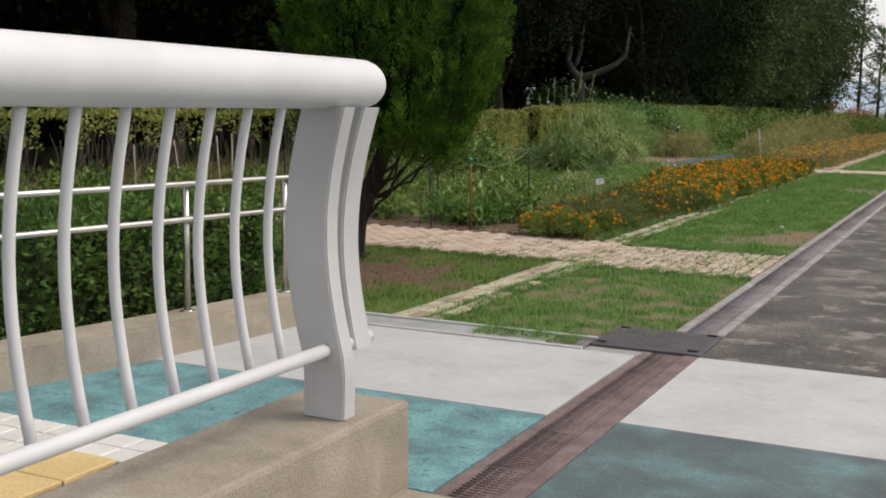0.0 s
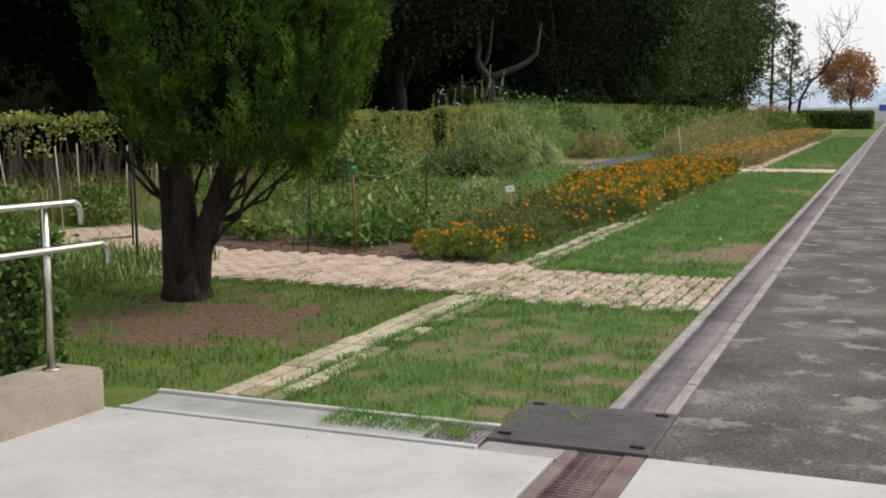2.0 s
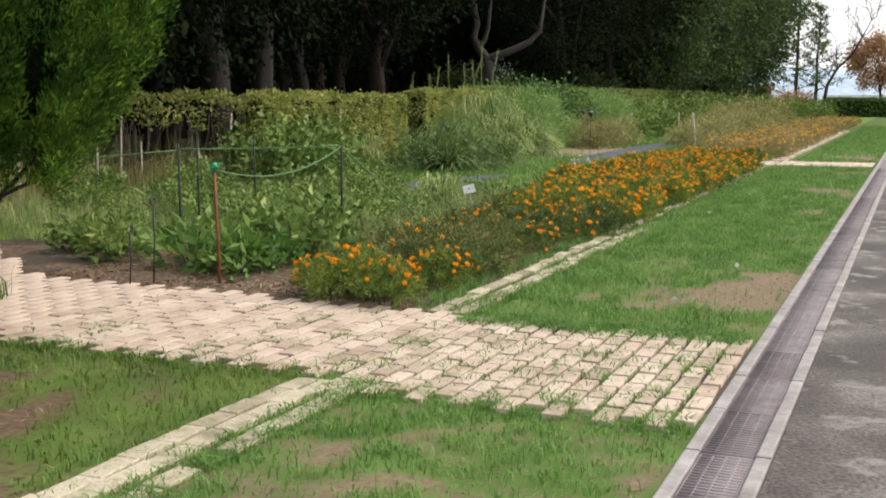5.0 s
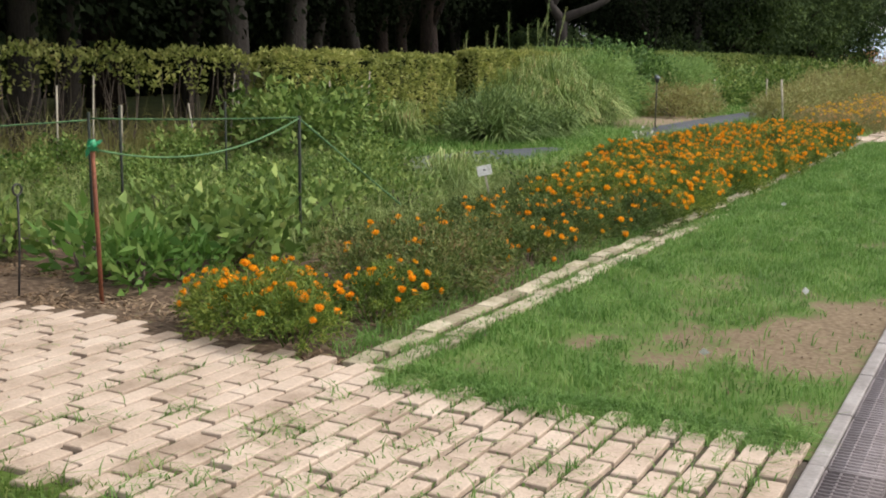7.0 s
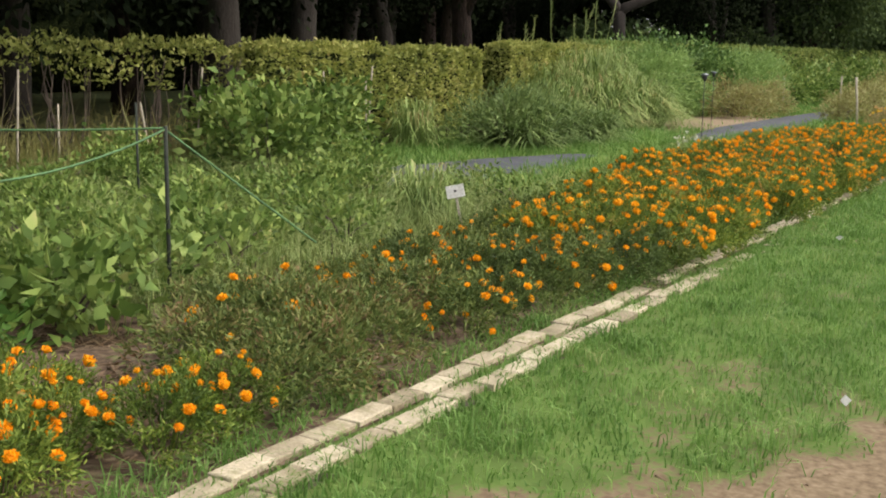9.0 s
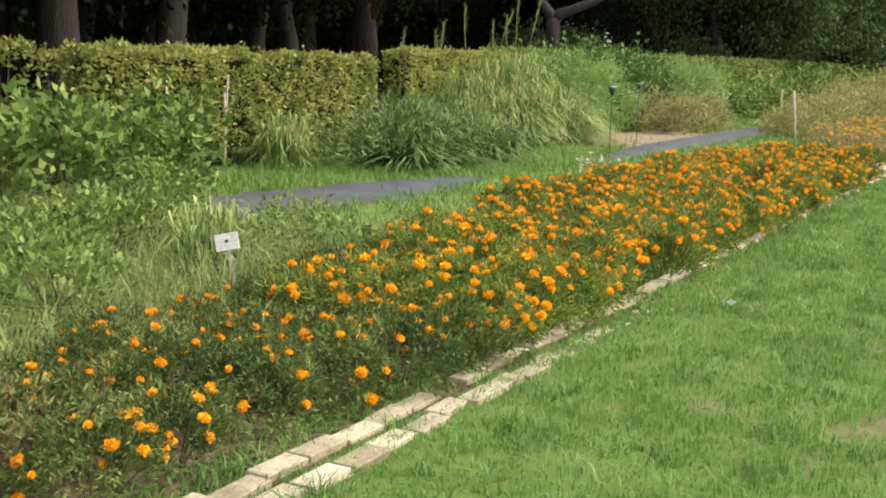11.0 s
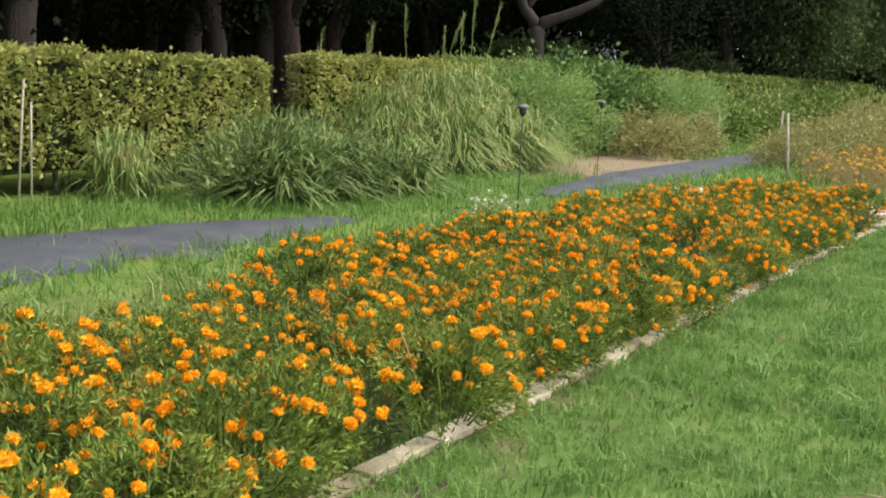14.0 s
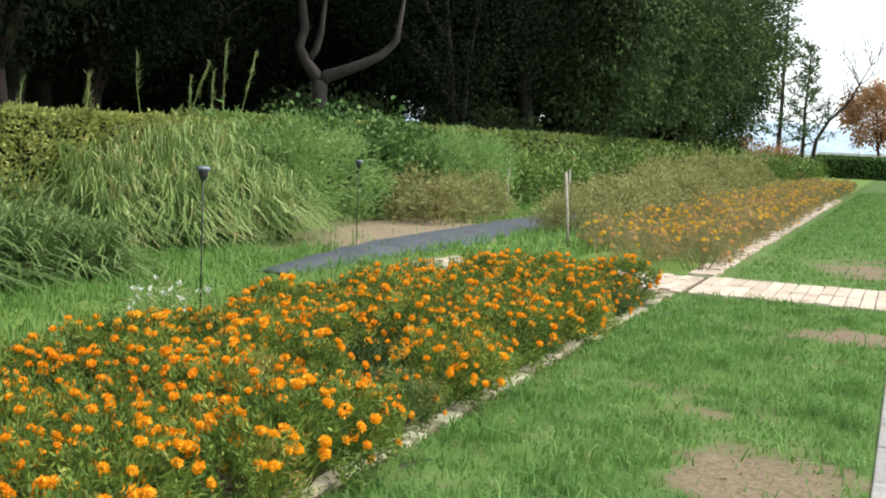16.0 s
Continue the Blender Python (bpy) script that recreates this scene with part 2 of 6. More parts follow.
# Distance haze is put into this pale blue hill colour.
M_HILL = surface("hazy_hill", [(0.3, (0.30, 0.38, 0.47)), (0.7, (0.36, 0.44, 0.53))], 0.01, fine=0.1)
M_GROUND = surface("rough_grass_ground", [(0.3, (0.05, 0.07, 0.025)), (0.6, (0.10, 0.13, 0.045)), (0.8, (0.17, 0.14, 0.09))], 0.9, fine=12, fine_mix=0.5, bump=0.8, bump_dist=0.05, rough=1.0)

SOIL = [(0.3, (0.125, 0.092, 0.06)), (0.5, (0.185, 0.14, 0.092)), (0.7, (0.25, 0.195, 0.135))]
DARKSOIL = [(0.3, (0.045, 0.03, 0.022)), (0.5, (0.11, 0.078, 0.055)), (0.7, (0.20, 0.15, 0.11))]
M_LAWN = covered("lawn_ground", SOIL, [(0.3, (0.07, 0.115, 0.03)), (0.6, (0.105, 0.175, 0.044)), (0.8, (0.155, 0.18, 0.065))], fine=38.0)
# Browner needle soil, with the conifer's shade also put into both colours.
M_LAWNT = covered("lawn_with_tree_shade", [(0.3, (0.075, 0.048, 0.03)), (0.5, (0.125, 0.085, 0.055)), (0.7, (0.18, 0.13, 0.09))], [(0.3, (0.065, 0.105, 0.025)), (0.6, (0.10, 0.155, 0.035)), (0.8, (0.16, 0.17, 0.06))])
M_GARDEN = covered("garden_ground", DARKSOIL, [(0.3, (0.09, 0.15, 0.035)), (0.6, (0.15, 0.23, 0.05)), (0.8, (0.22, 0.26, 0.09))])

M_GARDENF = covered("far_garden_ground", [(0.3, (0.18, 0.135, 0.09)), (0.5, (0.25, 0.195, 0.135)), (0.7, (0.33, 0.265, 0.19))], [(0.3, (0.09, 0.15, 0.035)), (0.6, (0.15, 0.23, 0.05)), (0.8, (0.22, 0.26, 0.09))])
L_GRASS = leafy("lawn_blades", [(0.0, (0.07, 0.15, 0.035)), (0.45, (0.135, 0.265, 0.062)), (0.8, (0.225, 0.37, 0.105)), (1.0, (0.36, 0.36, 0.17))], wide=3.0, trans=0.35, gain=1.4)
# Lawn blades in a darker colour, the tree shade painted in.
L_GRASST = leafy("thin_shade_dulled_blades", [(0.0, (0.06, 0.115, 0.02)), (0.45, (0.11, 0.19, 0.035)), (0.8, (0.18, 0.26, 0.06)), (1.0, (0.32, 0.27, 0.13))], wide=1.8, trans=0.3)
L_WISP = leafy("wispy_weeds", [(0.0, (0.10, 0.16, 0.045)), (0.5, (0.23, 0.31, 0.105)), (0.82, (0.37, 0.41, 0.17)), (1.0, (0.50, 0.42, 0.24))], wide=2.4, trans=0.22)
L_PAMPAS = leafy("arching_grass_leaves", [(0.0, (0.085, 0.15, 0.045)), (0.4, (0.22, 0.32, 0.10)), (0.72, (0.37, 0.46, 0.18)), (0.9, (0.50, 0.47, 0.23)), (1.0, (0.44, 0.31, 0.16))], wide=3.0, gain=1.8, trans=0.25)
L_CROP = leafy("garden_leaves", [(0.0, (0.035, 0.075, 0.015)), (0.5, (0.135, 0.225, 0.05)), (0.88, (0.32, 0.41, 0.12)), (1.0, (0.46, 0.41, 0.18))], wide=3.0, trans=0.22, gain=1.4)
L_SOFT = leafy("soft_green_leaves", [(0.0, (0.11, 0.19, 0.055)), (0.5, (0.22, 0.36, 0.11)), (1.0, (0.36, 0.48, 0.18))], wide=2.0)
L_FEATH = leafy("dark_feathery_leaves", [(0.0, (0.05, 0.085, 0.028)), (0.5, (0.15, 0.23, 0.075)), (1.0, (0.31, 0.39, 0.15))], wide=3.0, trans=0.2, vary=0.35, gain=1.5)
L_VINE = leafy("creeper_leaves", [(0.0, (0.035, 0.08, 0.022)), (0.5, (0.095, 0.185, 0.05)), (1.0, (0.21, 0.33, 0.09))], wide=2.5, trans=0.2, gain=1.4)
L_BROAD = leafy("broad_leaves", [(0.0, (0.05, 0.13, 0.025)), (0.5, (0.11, 0.23, 0.045)), (1.0, (0.22, 0.34, 0.09))])
L_HEDGE = leafy("hedge_leaves", [(0.0, (0.12, 0.16, 0.04)), (0.5, (0.32, 0.36, 0.10)), (0.85, (0.54, 0.55, 0.20)), (1.0, (0.56, 0.46, 0.20))], wide=2.6, gain=1.4)
L_HEDGEF = leafy("far_hedge_leaves", [(0.0, (0.07, 0.12, 0.03)), (0.5, (0.19, 0.26, 0.07)), (1.0, (0.38, 0.42, 0.14))], wide=2.0, gain=1.6)
L_BUSH = leafy("bush_leaves", [(0.0, (0.035, 0.08, 0.018)), (0.5, (0.08, 0.16, 0.035)), (1.0, (0.19, 0.29, 0.07))])
L_MARI = leafy("marigold_leaves", [(0.0, (0.032, 0.06, 0.012)), (0.45, (0.12, 0.195, 0.034)), (0.8, (0.28, 0.35, 0.068)), (1.0, (0.43, 0.27, 0.10))], wide=3.0, trans=0.2, vary=0.45, gain=1.4)
L_MARID = leafy("dull_marigold_leaves", [(0.0, (0.028, 0.05, 0.014)), (0.45, (0.085, 0.135, 0.035)), (0.8, (0.19, 0.24, 0.065)), (1.0, (0.32, 0.20, 0.10))], wide=3.0, trans=0.15, vary=0.45, gain=1.4)
L_WITHER = leafy("withering_marigold_leaves", [(0.0, (0.045, 0.075, 0.022)), (0.4, (0.115, 0.17, 0.045)), (0.66, (0.20, 0.23, 0.07)), (0.84, (0.25, 0.16, 0.085)), (1.0, (0.34, 0.21, 0.12))], wide=4.0, trans=0.15, gain=1.4)
L_DRYM = leafy("drying_marigold_leaves", [(0.0, (0.11, 0.14, 0.05)), (0.4, (0.24, 0.24, 0.10)), (0.75, (0.40, 0.30, 0.15)), (1.0, (0.48, 0.35, 0.21))])
L_ORANGE = leafy("orange_petals", [(0.0, (0.90, 0.29, 0.008)), (0.5, (0.95, 0.44, 0.014)), (1.0, (0.97, 0.60, 0.04))], trans=0.3)
L_YELLOW = leafy("yellow_petals", [(0.0, (0.80, 0.45, 0.03)), (1.0, (0.88, 0.66, 0.12))], trans=0.3)
L_DULL = leafy("faded_orange_petals", [(0.0, (0.46, 0.25, 0.11)), (0.5, (0.68, 0.41, 0.17)), (1.0, (0.76, 0.60, 0.30))], trans=0.3)
L_WHITE = leafy("white_petals", [(0.0, (0.65, 0.65, 0.58)), (1.0, (0.8, 0.8, 0.74))])
L_CYP = leafy("cypress_sprays", [(0.0, (0.012, 0.03, 0.006)), (0.45, (0.045, 0.098, 0.014)), (0.8, (0.14, 0.25, 0.03)), (1.0, (0.29, 0.43, 0.055))], trans=0.15, rough=0.8, gloss=0.08, wide=6.0, vary=0.25, gain=1.7)
# Near-black green: the shade under the canopy is put into the leaf colour.
L_WOOD = leafy("shade_toned_wood_leaves", [(0.0, (0.007, 0.011, 0.006)), (0.5, (0.012, 0.018, 0.009)), (1.0, (0.024, 0.035, 0.015))], trans=0.0, wide=0.5, rough=0.9, gloss=0.04)
L_WOODR = leafy("edge_tree_leaves", [(0.0, (0.035, 0.058, 0.026)), (0.5, (0.07, 0.105, 0.045)), (1.0, (0.18, 0.25, 0.08))], trans=0.2, wide=1.1, rough=0.9, gloss=0.06, vary=0.3, gain=1.6)
L_AUTUMN = leafy("autumn_leaves", [(0.0, (0.22, 0.10, 0.05)), (0.5, (0.36, 0.19, 0.09)), (1.0, (0.42, 0.29, 0.14))])
L_BROWN = leafy("dry_shrub_leaves", [(0.0, (0.17, 0.15, 0.06)), (0.5, (0.32, 0.30, 0.12)), (0.8, (0.37, 0.41, 0.165)), (1.0, (0.47, 0.38, 0.20))], wide=2.5, gain=1.4)
L_LITTER = leafy("dead_leaves", [(0.0, (0.10, 0.06, 0.035)), (0.6, (0.22, 0.15, 0.095)), (1.0, (0.36, 0.27, 0.18))], trans=0.0)


# ---- mesh helpers ----
rng = np.random.default_rng(7)


def grow(verts, faces, name):
    """A mesh from arrays; faces is an array or a list of arrays of equal corner counts."""
    me = bpy.data.meshes.new(name)
    groups = [np.asarray(g) for g in (faces if isinstance(faces, list) else [faces]) if len(g)]
    verts = np.asarray(verts, np.float32)
    loops = np.concatenate([g.ravel() for g in groups])
    sizes = np.concatenate([np.full(len(g), g.shape[1]) for g in groups])
    me.vertices.add(len(verts)), me.loops.add(len(loops)), me.polygons.add(len(sizes))
    me.vertices.foreach_set("co", verts.ravel())
    me.loops.foreach_set("vertex_index", loops.astype(np.int32))
    me.polygons.foreach_set("loop_start", np.concatenate([[0], np.cumsum(sizes)[:-1]]).astype(np.int32))
    me.update(calc_edges=True)
    me.validate()
    return me


def solid(name, me, material, parent=None, label="", smooth=False):
    """One mesh object, under a thing or part when a parent is given."""
    if not me.materials:
        me.materials.append(material)
    if smooth:
        me.polygons.foreach_set("use_smooth", np.ones(len(me.polygons), bool))
    ob = new(name, me)
    if parent:
        ob.parent = parent
    if label:
        tagged(ob, label)
    return ob


def part(name, bm, material, parent=None, label="", smooth=False):
    me = bpy.data.meshes.new(name)
    bm.to_mesh(me)
    bm.free()
    return solid(name, me, material, parent, label, smooth)


def block(x0, x1, y0, y1, z0, z1, bevel=0.0, cuts=0, rough=0.0):
    """A bmesh box with softened, slightly uneven edges."""
    bm = bmesh.new()
    bmesh.ops.create_cube(bm, size=1)
    for v in bm.verts:
        v.co = Vector(((x0 + x1) / 2 + v.co.x * (x1 - x0), (y0 + y1) / 2 + v.co.y * (y1 - y0), (z0 + z1) / 2 + v.co.z * (z1 - z0)))
    if bevel:
        bmesh.ops.bevel(bm, geom=bm.edges[:], offset=bevel, segments=2, affect="EDGES", profile=0.6)
    if cuts:
        bmesh.ops.subdivide_edges(bm, edges=[e for e in bm.edges if e.calc_length() > 0.2], cuts=cuts, use_grid_fill=True)
    if rough:
        for v in bm.verts:
            v.co += rough * noise.noise_vector(v.co * 6)
    return bm


def pipe_arrays(points, radii, seg=8):
    """Rings round a line of points, with a radius at each; closed ends."""
    P = np.asarray(points, float)
    R = np.broadcast_to(np.asarray(radii, float), len(P))
    T = np.gradient(P, axis=0)
    T /= np.linalg.norm(T, axis=1, keepdims=True) + 1e-9
    ref = np.where(np.abs(T[:, 2:3]) > 0.9, np.array([[1.0, 0, 0]]), np.array([[0, 0, 1.0]]))
    if np.abs(T[:, 2]).min() < 0.9 < np.abs(T[:, 2]).max():
        ref = np.tile(np.array([[0.35, 0.9, 0.1]]), (len(P), 1))
    A = np.cross(T, ref)
    A /= np.linalg.norm(A, axis=1, keepdims=True) + 1e-9
    B = np.cross(T, A)
    ang = np.arange(seg) * 2 * np.pi / seg
    V = P[:, None] + R[:, None, None] * (np.cos(ang)[None, :, None] * A[:, None] + np.sin(ang)[None, :, None] * B[:, None])
    n = len(P)
    i, j = np.meshgrid(np.arange(n - 1), np.arange(seg), indexing="ij")
    k = (j + 1) % seg
    F = np.stack([i * seg + j, i * seg + k, (i + 1) * seg + k, (i + 1) * seg + j], -1).reshape(-1, 4)
    V = np.concatenate([V.reshape(-1, 3), P[:1], P[-1:]])
    j = np.arange(seg)
    k = (j + 1) % seg
    c0 = np.stack([k, j, np.full(seg, n * seg)], 1)
    c1 = np.stack([(n - 1) * seg + j, (n - 1) * seg + k, np.full(seg, n * seg + 1)], 1)
    return V, F, np.concatenate([c0, c1])


def pipe(name, points, radii, material, parent=None, label="", seg=8):
    V, Q, T = pipe_arrays(points, radii, seg)
    return solid(name, grow(V, [Q, T], name), material, parent, label, smooth=True)


def pipes(name, runs, material, parent=None, label="", seg=6):
    """Several limbs of one thing in one mesh."""
    vs, qs, ts, off = [], [], [], 0
    for pts, rad in runs:
        V, Q, T = pipe_arrays(pts, rad, seg)
        vs.append(V), qs.append(Q + off), ts.append(T + off)
        off += len(V)
    return solid(name, grow(np.concatenate(vs), [np.concatenate(qs), np.concatenate(ts)], name), material, parent, label, smooth=True)


def unit(v):
    return v / (np.linalg.norm(v, axis=-1, keepdims=True) + 1e-9)


def leaves(P, D, length, width, fold=0.15):
    """Diamond leaves at P pointing along D; returns verts and quads."""
    n = len(P)
    D = unit(D)
    S = unit(np.cross(D, rng.normal(size=(n, 3))))
    N = np.cross(D, S)
    L = (length * rng.uniform(0.65, 1.35, n))[:, None]
    W = (width * rng.uniform(0.7, 1.3, n))[:, None]
    V = np.stack([P, P + 0.45 * L * D + 0.5 * W * S + fold * W * N, P + L * D - fold * L * N, P + 0.45 * L * D - 0.5 * W * S + fold * W * N], 1).reshape(-1, 3)
    return V, np.arange(4 * n).reshape(n, 4)


def blades(P, height, width, lean=0.35, bend=0.5):
    """Grass blades standing at P: a quad and a tip, bending over."""
    n = len(P)
    h = (height * rng.uniform(0.5, 1.4, n))[:, None]
    a = rng.uniform(0, 2 * np.pi, n)
    out = np.stack([np.cos(a), np.sin(a), np.zeros(n)], 1)
    side = np.stack([-np.sin(a + 0.6), np.cos(a + 0.6), np.zeros(n)], 1) * (width * rng.uniform(0.6, 1.3, n))[:, None]
    up = np.array([[0, 0, 1.0]])
    k = (lean * rng.uniform(0.1, 1.6, n))[:, None]
    mid = P + 0.55 * h * up + 0.4 * h * k * out
    tip = P + h * (1 - bend * k * 0.6) * up + h * k * (1 + bend) * out
    V = np.stack([P - side * 0.5, P + side * 0.5, mid + side * 0.42, mid - side * 0.42, tip], 1).reshape(-1, 3)
    b = 5 * np.arange(n)[:, None]
    return V, b + np.array([[0, 1, 2, 3]]), b + np.array([[3, 2, 4]])


def blade_mesh(name, P, height, width, lean=0.35, bend=0.5):
    V, Q, T = blades(P, height, width, lean, bend)
    return grow(V, [Q, T], name)


def value(x, y, scale, seed=0.0):
    """Slow noise over the ground, 0 to 1."""
    return 0.5 + 0.5 * noise.noise(Vector((x * scale + seed, y * scale - seed, seed)))


def values(P, scale, seed=0.0):
    return np.array([value(p[0], p[1], scale, seed) for p in P])


def scatter(x0, x1, y0, y1, n):
    return np.stack([rng.uniform(x0, x1, n), rng.uniform(y0, y1, n), np.zeros(n)], 1)


# ---- ground, road and slabs ----
def sheet(name, x0, x1, y0, y1, z, step, material, cover, rough=0.012, label="", category="ground"):
    """A gently uneven sheet of ground with its cover attribute."""
    nx, ny = max(2, int((x1 - x0) / step)) + 1, max(2, int((y1 - y0) / step)) + 1
    gx, gy = np.meshgrid(np.linspace(x0, x1, nx), np.linspace(y0, y1, ny), indexing="ij")
    P = np.stack([gx.ravel(), gy.ravel(), np.zeros(nx * ny)], 1)
    inner = ((P[:, 0] > x0 + 0.02) & (P[:, 0] < x1 - 0.02) & (P[:, 1] > y0 + 0.02) & (P[:, 1] < y1 - 0.02))
    P[:, 2] = z + inner * (values(P, 2.3, 4.0) - 0.5) * 2 * rough
    i, j = np.meshgrid(np.arange(nx - 1), np.arange(ny - 1), indexing="ij")
    F = np.stack([i * ny + j, (i + 1) * ny + j, (i + 1) * ny + j + 1, i * ny + j + 1], -1).reshape(-1, 4)
    me = grow(P, F, name)
    c = np.repeat(np.clip(cover(P), 0, 1)[:, None], 4, 1).astype(np.float32)
    me.color_attributes.new("cover", "FLOAT_COLOR", "POINT").data.foreach_set("color", c.ravel())
    ob = solid(name, me, material, smooth=True)
    return tagged(ob, label, category, kind="structure")


def patch(P, x, y, rx, ry):
    """1 in the middle of a bare patch, 0 outside."""
    d = np.sqrt(((P[:, 0] - x) / rx) ** 2 + ((P[:, 1] - y) / ry) ** 2)
    return np.clip(1.7 - 1.5 * d + 1.6 * (values(P, 2.4, 15.0) - 0.5) + 0.9 * (values(P, 6.0, 25.0) - 0.5), 0, 1) * (d < 2)


BARE = [(-2.3, 12.8, 0.62, 0.75), (-1.95, 13.5, 0.3, 0.6), (-2.2, 21.9, 0.45, 0.7), (-2.1, 25.9, 0.4, 0.35), (-3.0, 12.5, 0.16, 0.2),
        (-2.1, 18.8, 0.25, 0.4), (-2.3, 31.0, 0.6, 1.2)]


def lawn_cover(P):
    c = 0.60 + 0.6 * (values(P, 0.9, 2.0) - 0.42) + 0.75 * (values(P, 4.5, 9.0) - 0.5)
    c = c - np.where(P[:, 1] < 9.8, 0.17 + 0.75 * (values(P, 5.5, 44.0) - 0.5), 0)
    for b in BARE:
        c -= 0.5 * patch(P, *b)
    return c


def left_cover(P):
    c = 0.56 + 0.6 * (values(P, 0.8, 3.0) - 0.45) + 0.7 * (values(P, 4.0, 8.0) - 0.5)
    return c - 0.5 * patch(P, -4.95, 8.45, 0.85, 0.95)


MAT_A = [(-8.05, 17.0, 0.56), (-7.85, 18.5, 0.62), (-7.72, 20.3, 0.64), (-7.62, 21.6, 0.52), (-7.4, 22.9, 0.2)]
MAT_B = [(-7.15, 26.2, 0.16), (-7.28, 28.0, 0.34), (-7.35, 29.5, 0.48), (-7.35, 32.0, 0.52), (-7.35, 35.5, 0.52), (-7.35, 39.0, 0.4), (-7.8, 46.0, 0.4)]


def on_mat(P):
    """1 on the grey path, 0 off it."""
    hit = np.zeros(len(P))
    for run in (MAT_A, MAT_B):
        xs, ys, ws = (np.array(v) for v in zip(*run))
        near = (np.abs(P[:, 0] - np.interp(P[:, 1], ys, xs)) < np.interp(P[:, 1], ys, ws) * (0.62 + 0.5 * values(P, 2.0, 17.0))) & (P[:, 1] > ys[0]) & (P[:, 1] < ys[-1])
        hit[near] = 1
    return hit


def garden_cover(P):
    x, y = P[:, 0], P[:, 1]
    c = 0.75 + 0.6 * (values(P, 0.5, 5.0) - 0.5)
    c = np.where((x > -5.75) & (y < 27.4), 0.12 + 0.25 * (values(P, 1.5, 6.0) - 0.4), c)
    c = np.where((x > -9.2) & (x <= -5.4) & (y < 13.2), 0.1, c)
    c = c - 0.9 * patch(P, -8.4, 31.5, 1.6, 3.2)
    c = np.where((x > -6.55) & (y > 27.5) & (y < 28.95), 0.0, c)
    return np.where(on_mat(P) > 0, 0.1, c)


def box_ground(name, x0, x1, y0, y1, z0, z1, material, label, category="pavement"):
    ob = part(name, block(x0, x1, y0, y1, z0, z1, 0.006), material)
    return tagged(ob, label, category, kind="structure")


ground = part("ground", block(-1500, 1500, -1500, 1500, -0.4, -0.07), M_GROUND)
tagged(ground, "rough grassy earth reaching to the horizon", "ground", kind="structure")
box_ground("road", -1.49, 5.0, 6.452, 140, -0.3, 0.0, M_ROAD, "weathered dark asphalt path with pale worn patches", "road")
box_ground("pavement_slab_right", -1.488, 5.0, 4.9, 6.45, -0.3, 0.004, M_SLAB, "pale concrete strip across the path")
box_ground("pavement_paint_right", -1.488, 5.0, -8, 4.898, -0.3, 0.0, M_TEALD, "worn grey-teal painted asphalt")
box_ground("pavement_slab_left", -4.6, -1.832, 4.86, 6.32, -0.3, 0.003, M_SLAB, "pale stained concrete slab at the ramp")
box_ground("pavement_paint_left", -4.6, -1.832, 3.652, 4.858, -0.3, 0.0, M_TEAL, "bright worn teal painted ground beside the drain")
box_ground("pavement_base_left", -4.6, -2.14, -8, 3.65, -0.3, -0.012, M_JOINT, "mortar bed under the white tiles")

box_ground("pavement_fill", -2.168, -1.822, 6.322, 6.66, -0.3, -0.002, M_DRAIN, "stained concrete round the drain pit")
sheet("lawn_ramp", -3.64, -1.8, 6.66, 10.03, -0.006, 0.09, M_LAWN, lawn_cover, label="short patchy lawn beside the drain", category="lawn")
sheet("lawn_tree", -12, -3.97, 6.325, 6.66, -0.004, 0.1, M_LAWNT, left_cover, label="thin lawn beside the kerb wall", category="lawn")
sheet("lawn_tree", -12, -3.642, 6.66, 10.02, -0.004, 0.1, M_LAWNT, left_cover, label="thin lawn with bare earth round the trunk", category="lawn")
sheet("lawn_bed", -3.66, -1.8, 11.36, 27.5, -0.006, 0.09, M_LAWN, lawn_cover, label="green lawn strip between flower bed and drain", category="lawn")
sheet("lawn_far", -3.6, -1.8, 28.95, 88, -0.006, 0.3, M_LAWN, lawn_cover, label="far part of the green lawn strip", category="lawn")
sheet("garden_bed", -12.0, -3.64, 11.5, 27.5, 0.0, 0.12, M_GARDEN, garden_cover, rough=0.035, label="dark garden soil partly grown over with weeds", category="soil")
sheet("garden_far", -12.0, -3.62, 27.502, 90, 0.0, 0.3, M_GARDENF, garden_cover, rough=0.035, label="overgrown garden ground with a bare earth patch", category="soil")

# ---- grass on the lawns ----


def turf(name, x0, x1, y0, y1, n, h, w, cover, label, material=None, lo=0.25, lean=0.5):
    P = scatter(x0, x1, y0, y1, n)
    keep = rng.uniform(0, 1, n) < np.clip((cover(P) - lo) * 2.2, 0.02, 1)
    P = P[keep]
    tall = 0.3 + 0.75 * values(P, 2.6, 12.0) + 1.5 * np.clip(values(P, 6.5, 3.0) - 0.38, 0, 1)
    V, Q, T = blades(P, 1.0, w, lean)
    V = V.reshape(-1, 5, 3)
    V[:, :, 2] = V[:, :, 2] * (h * tall)[:, None] - 0.008
    V[:, :, :2] = P[:, None, :2] + (V[:, :, :2] - P[:, None, :2]) * np.array([0.05, 0.05, 0.55, 0.55, 1.0])[None, :, None] * (h * tall * 1.3)[:, None, None]
    side = rng.normal(size=(len(P), 2))
    side = side / np.linalg.norm(side, axis=1, keepdims=True) * w * 0.5
    for k, s in ((0, -1), (1, 1), (2, 0.8), (3, -0.8)):
        V[:, k, :2] += s * side
    ob = solid(name, grow(V.reshape(-1, 3), [Q, T], name), material or L_GRASS)
    return tagged(ob, label, "grass", kind="stuff")


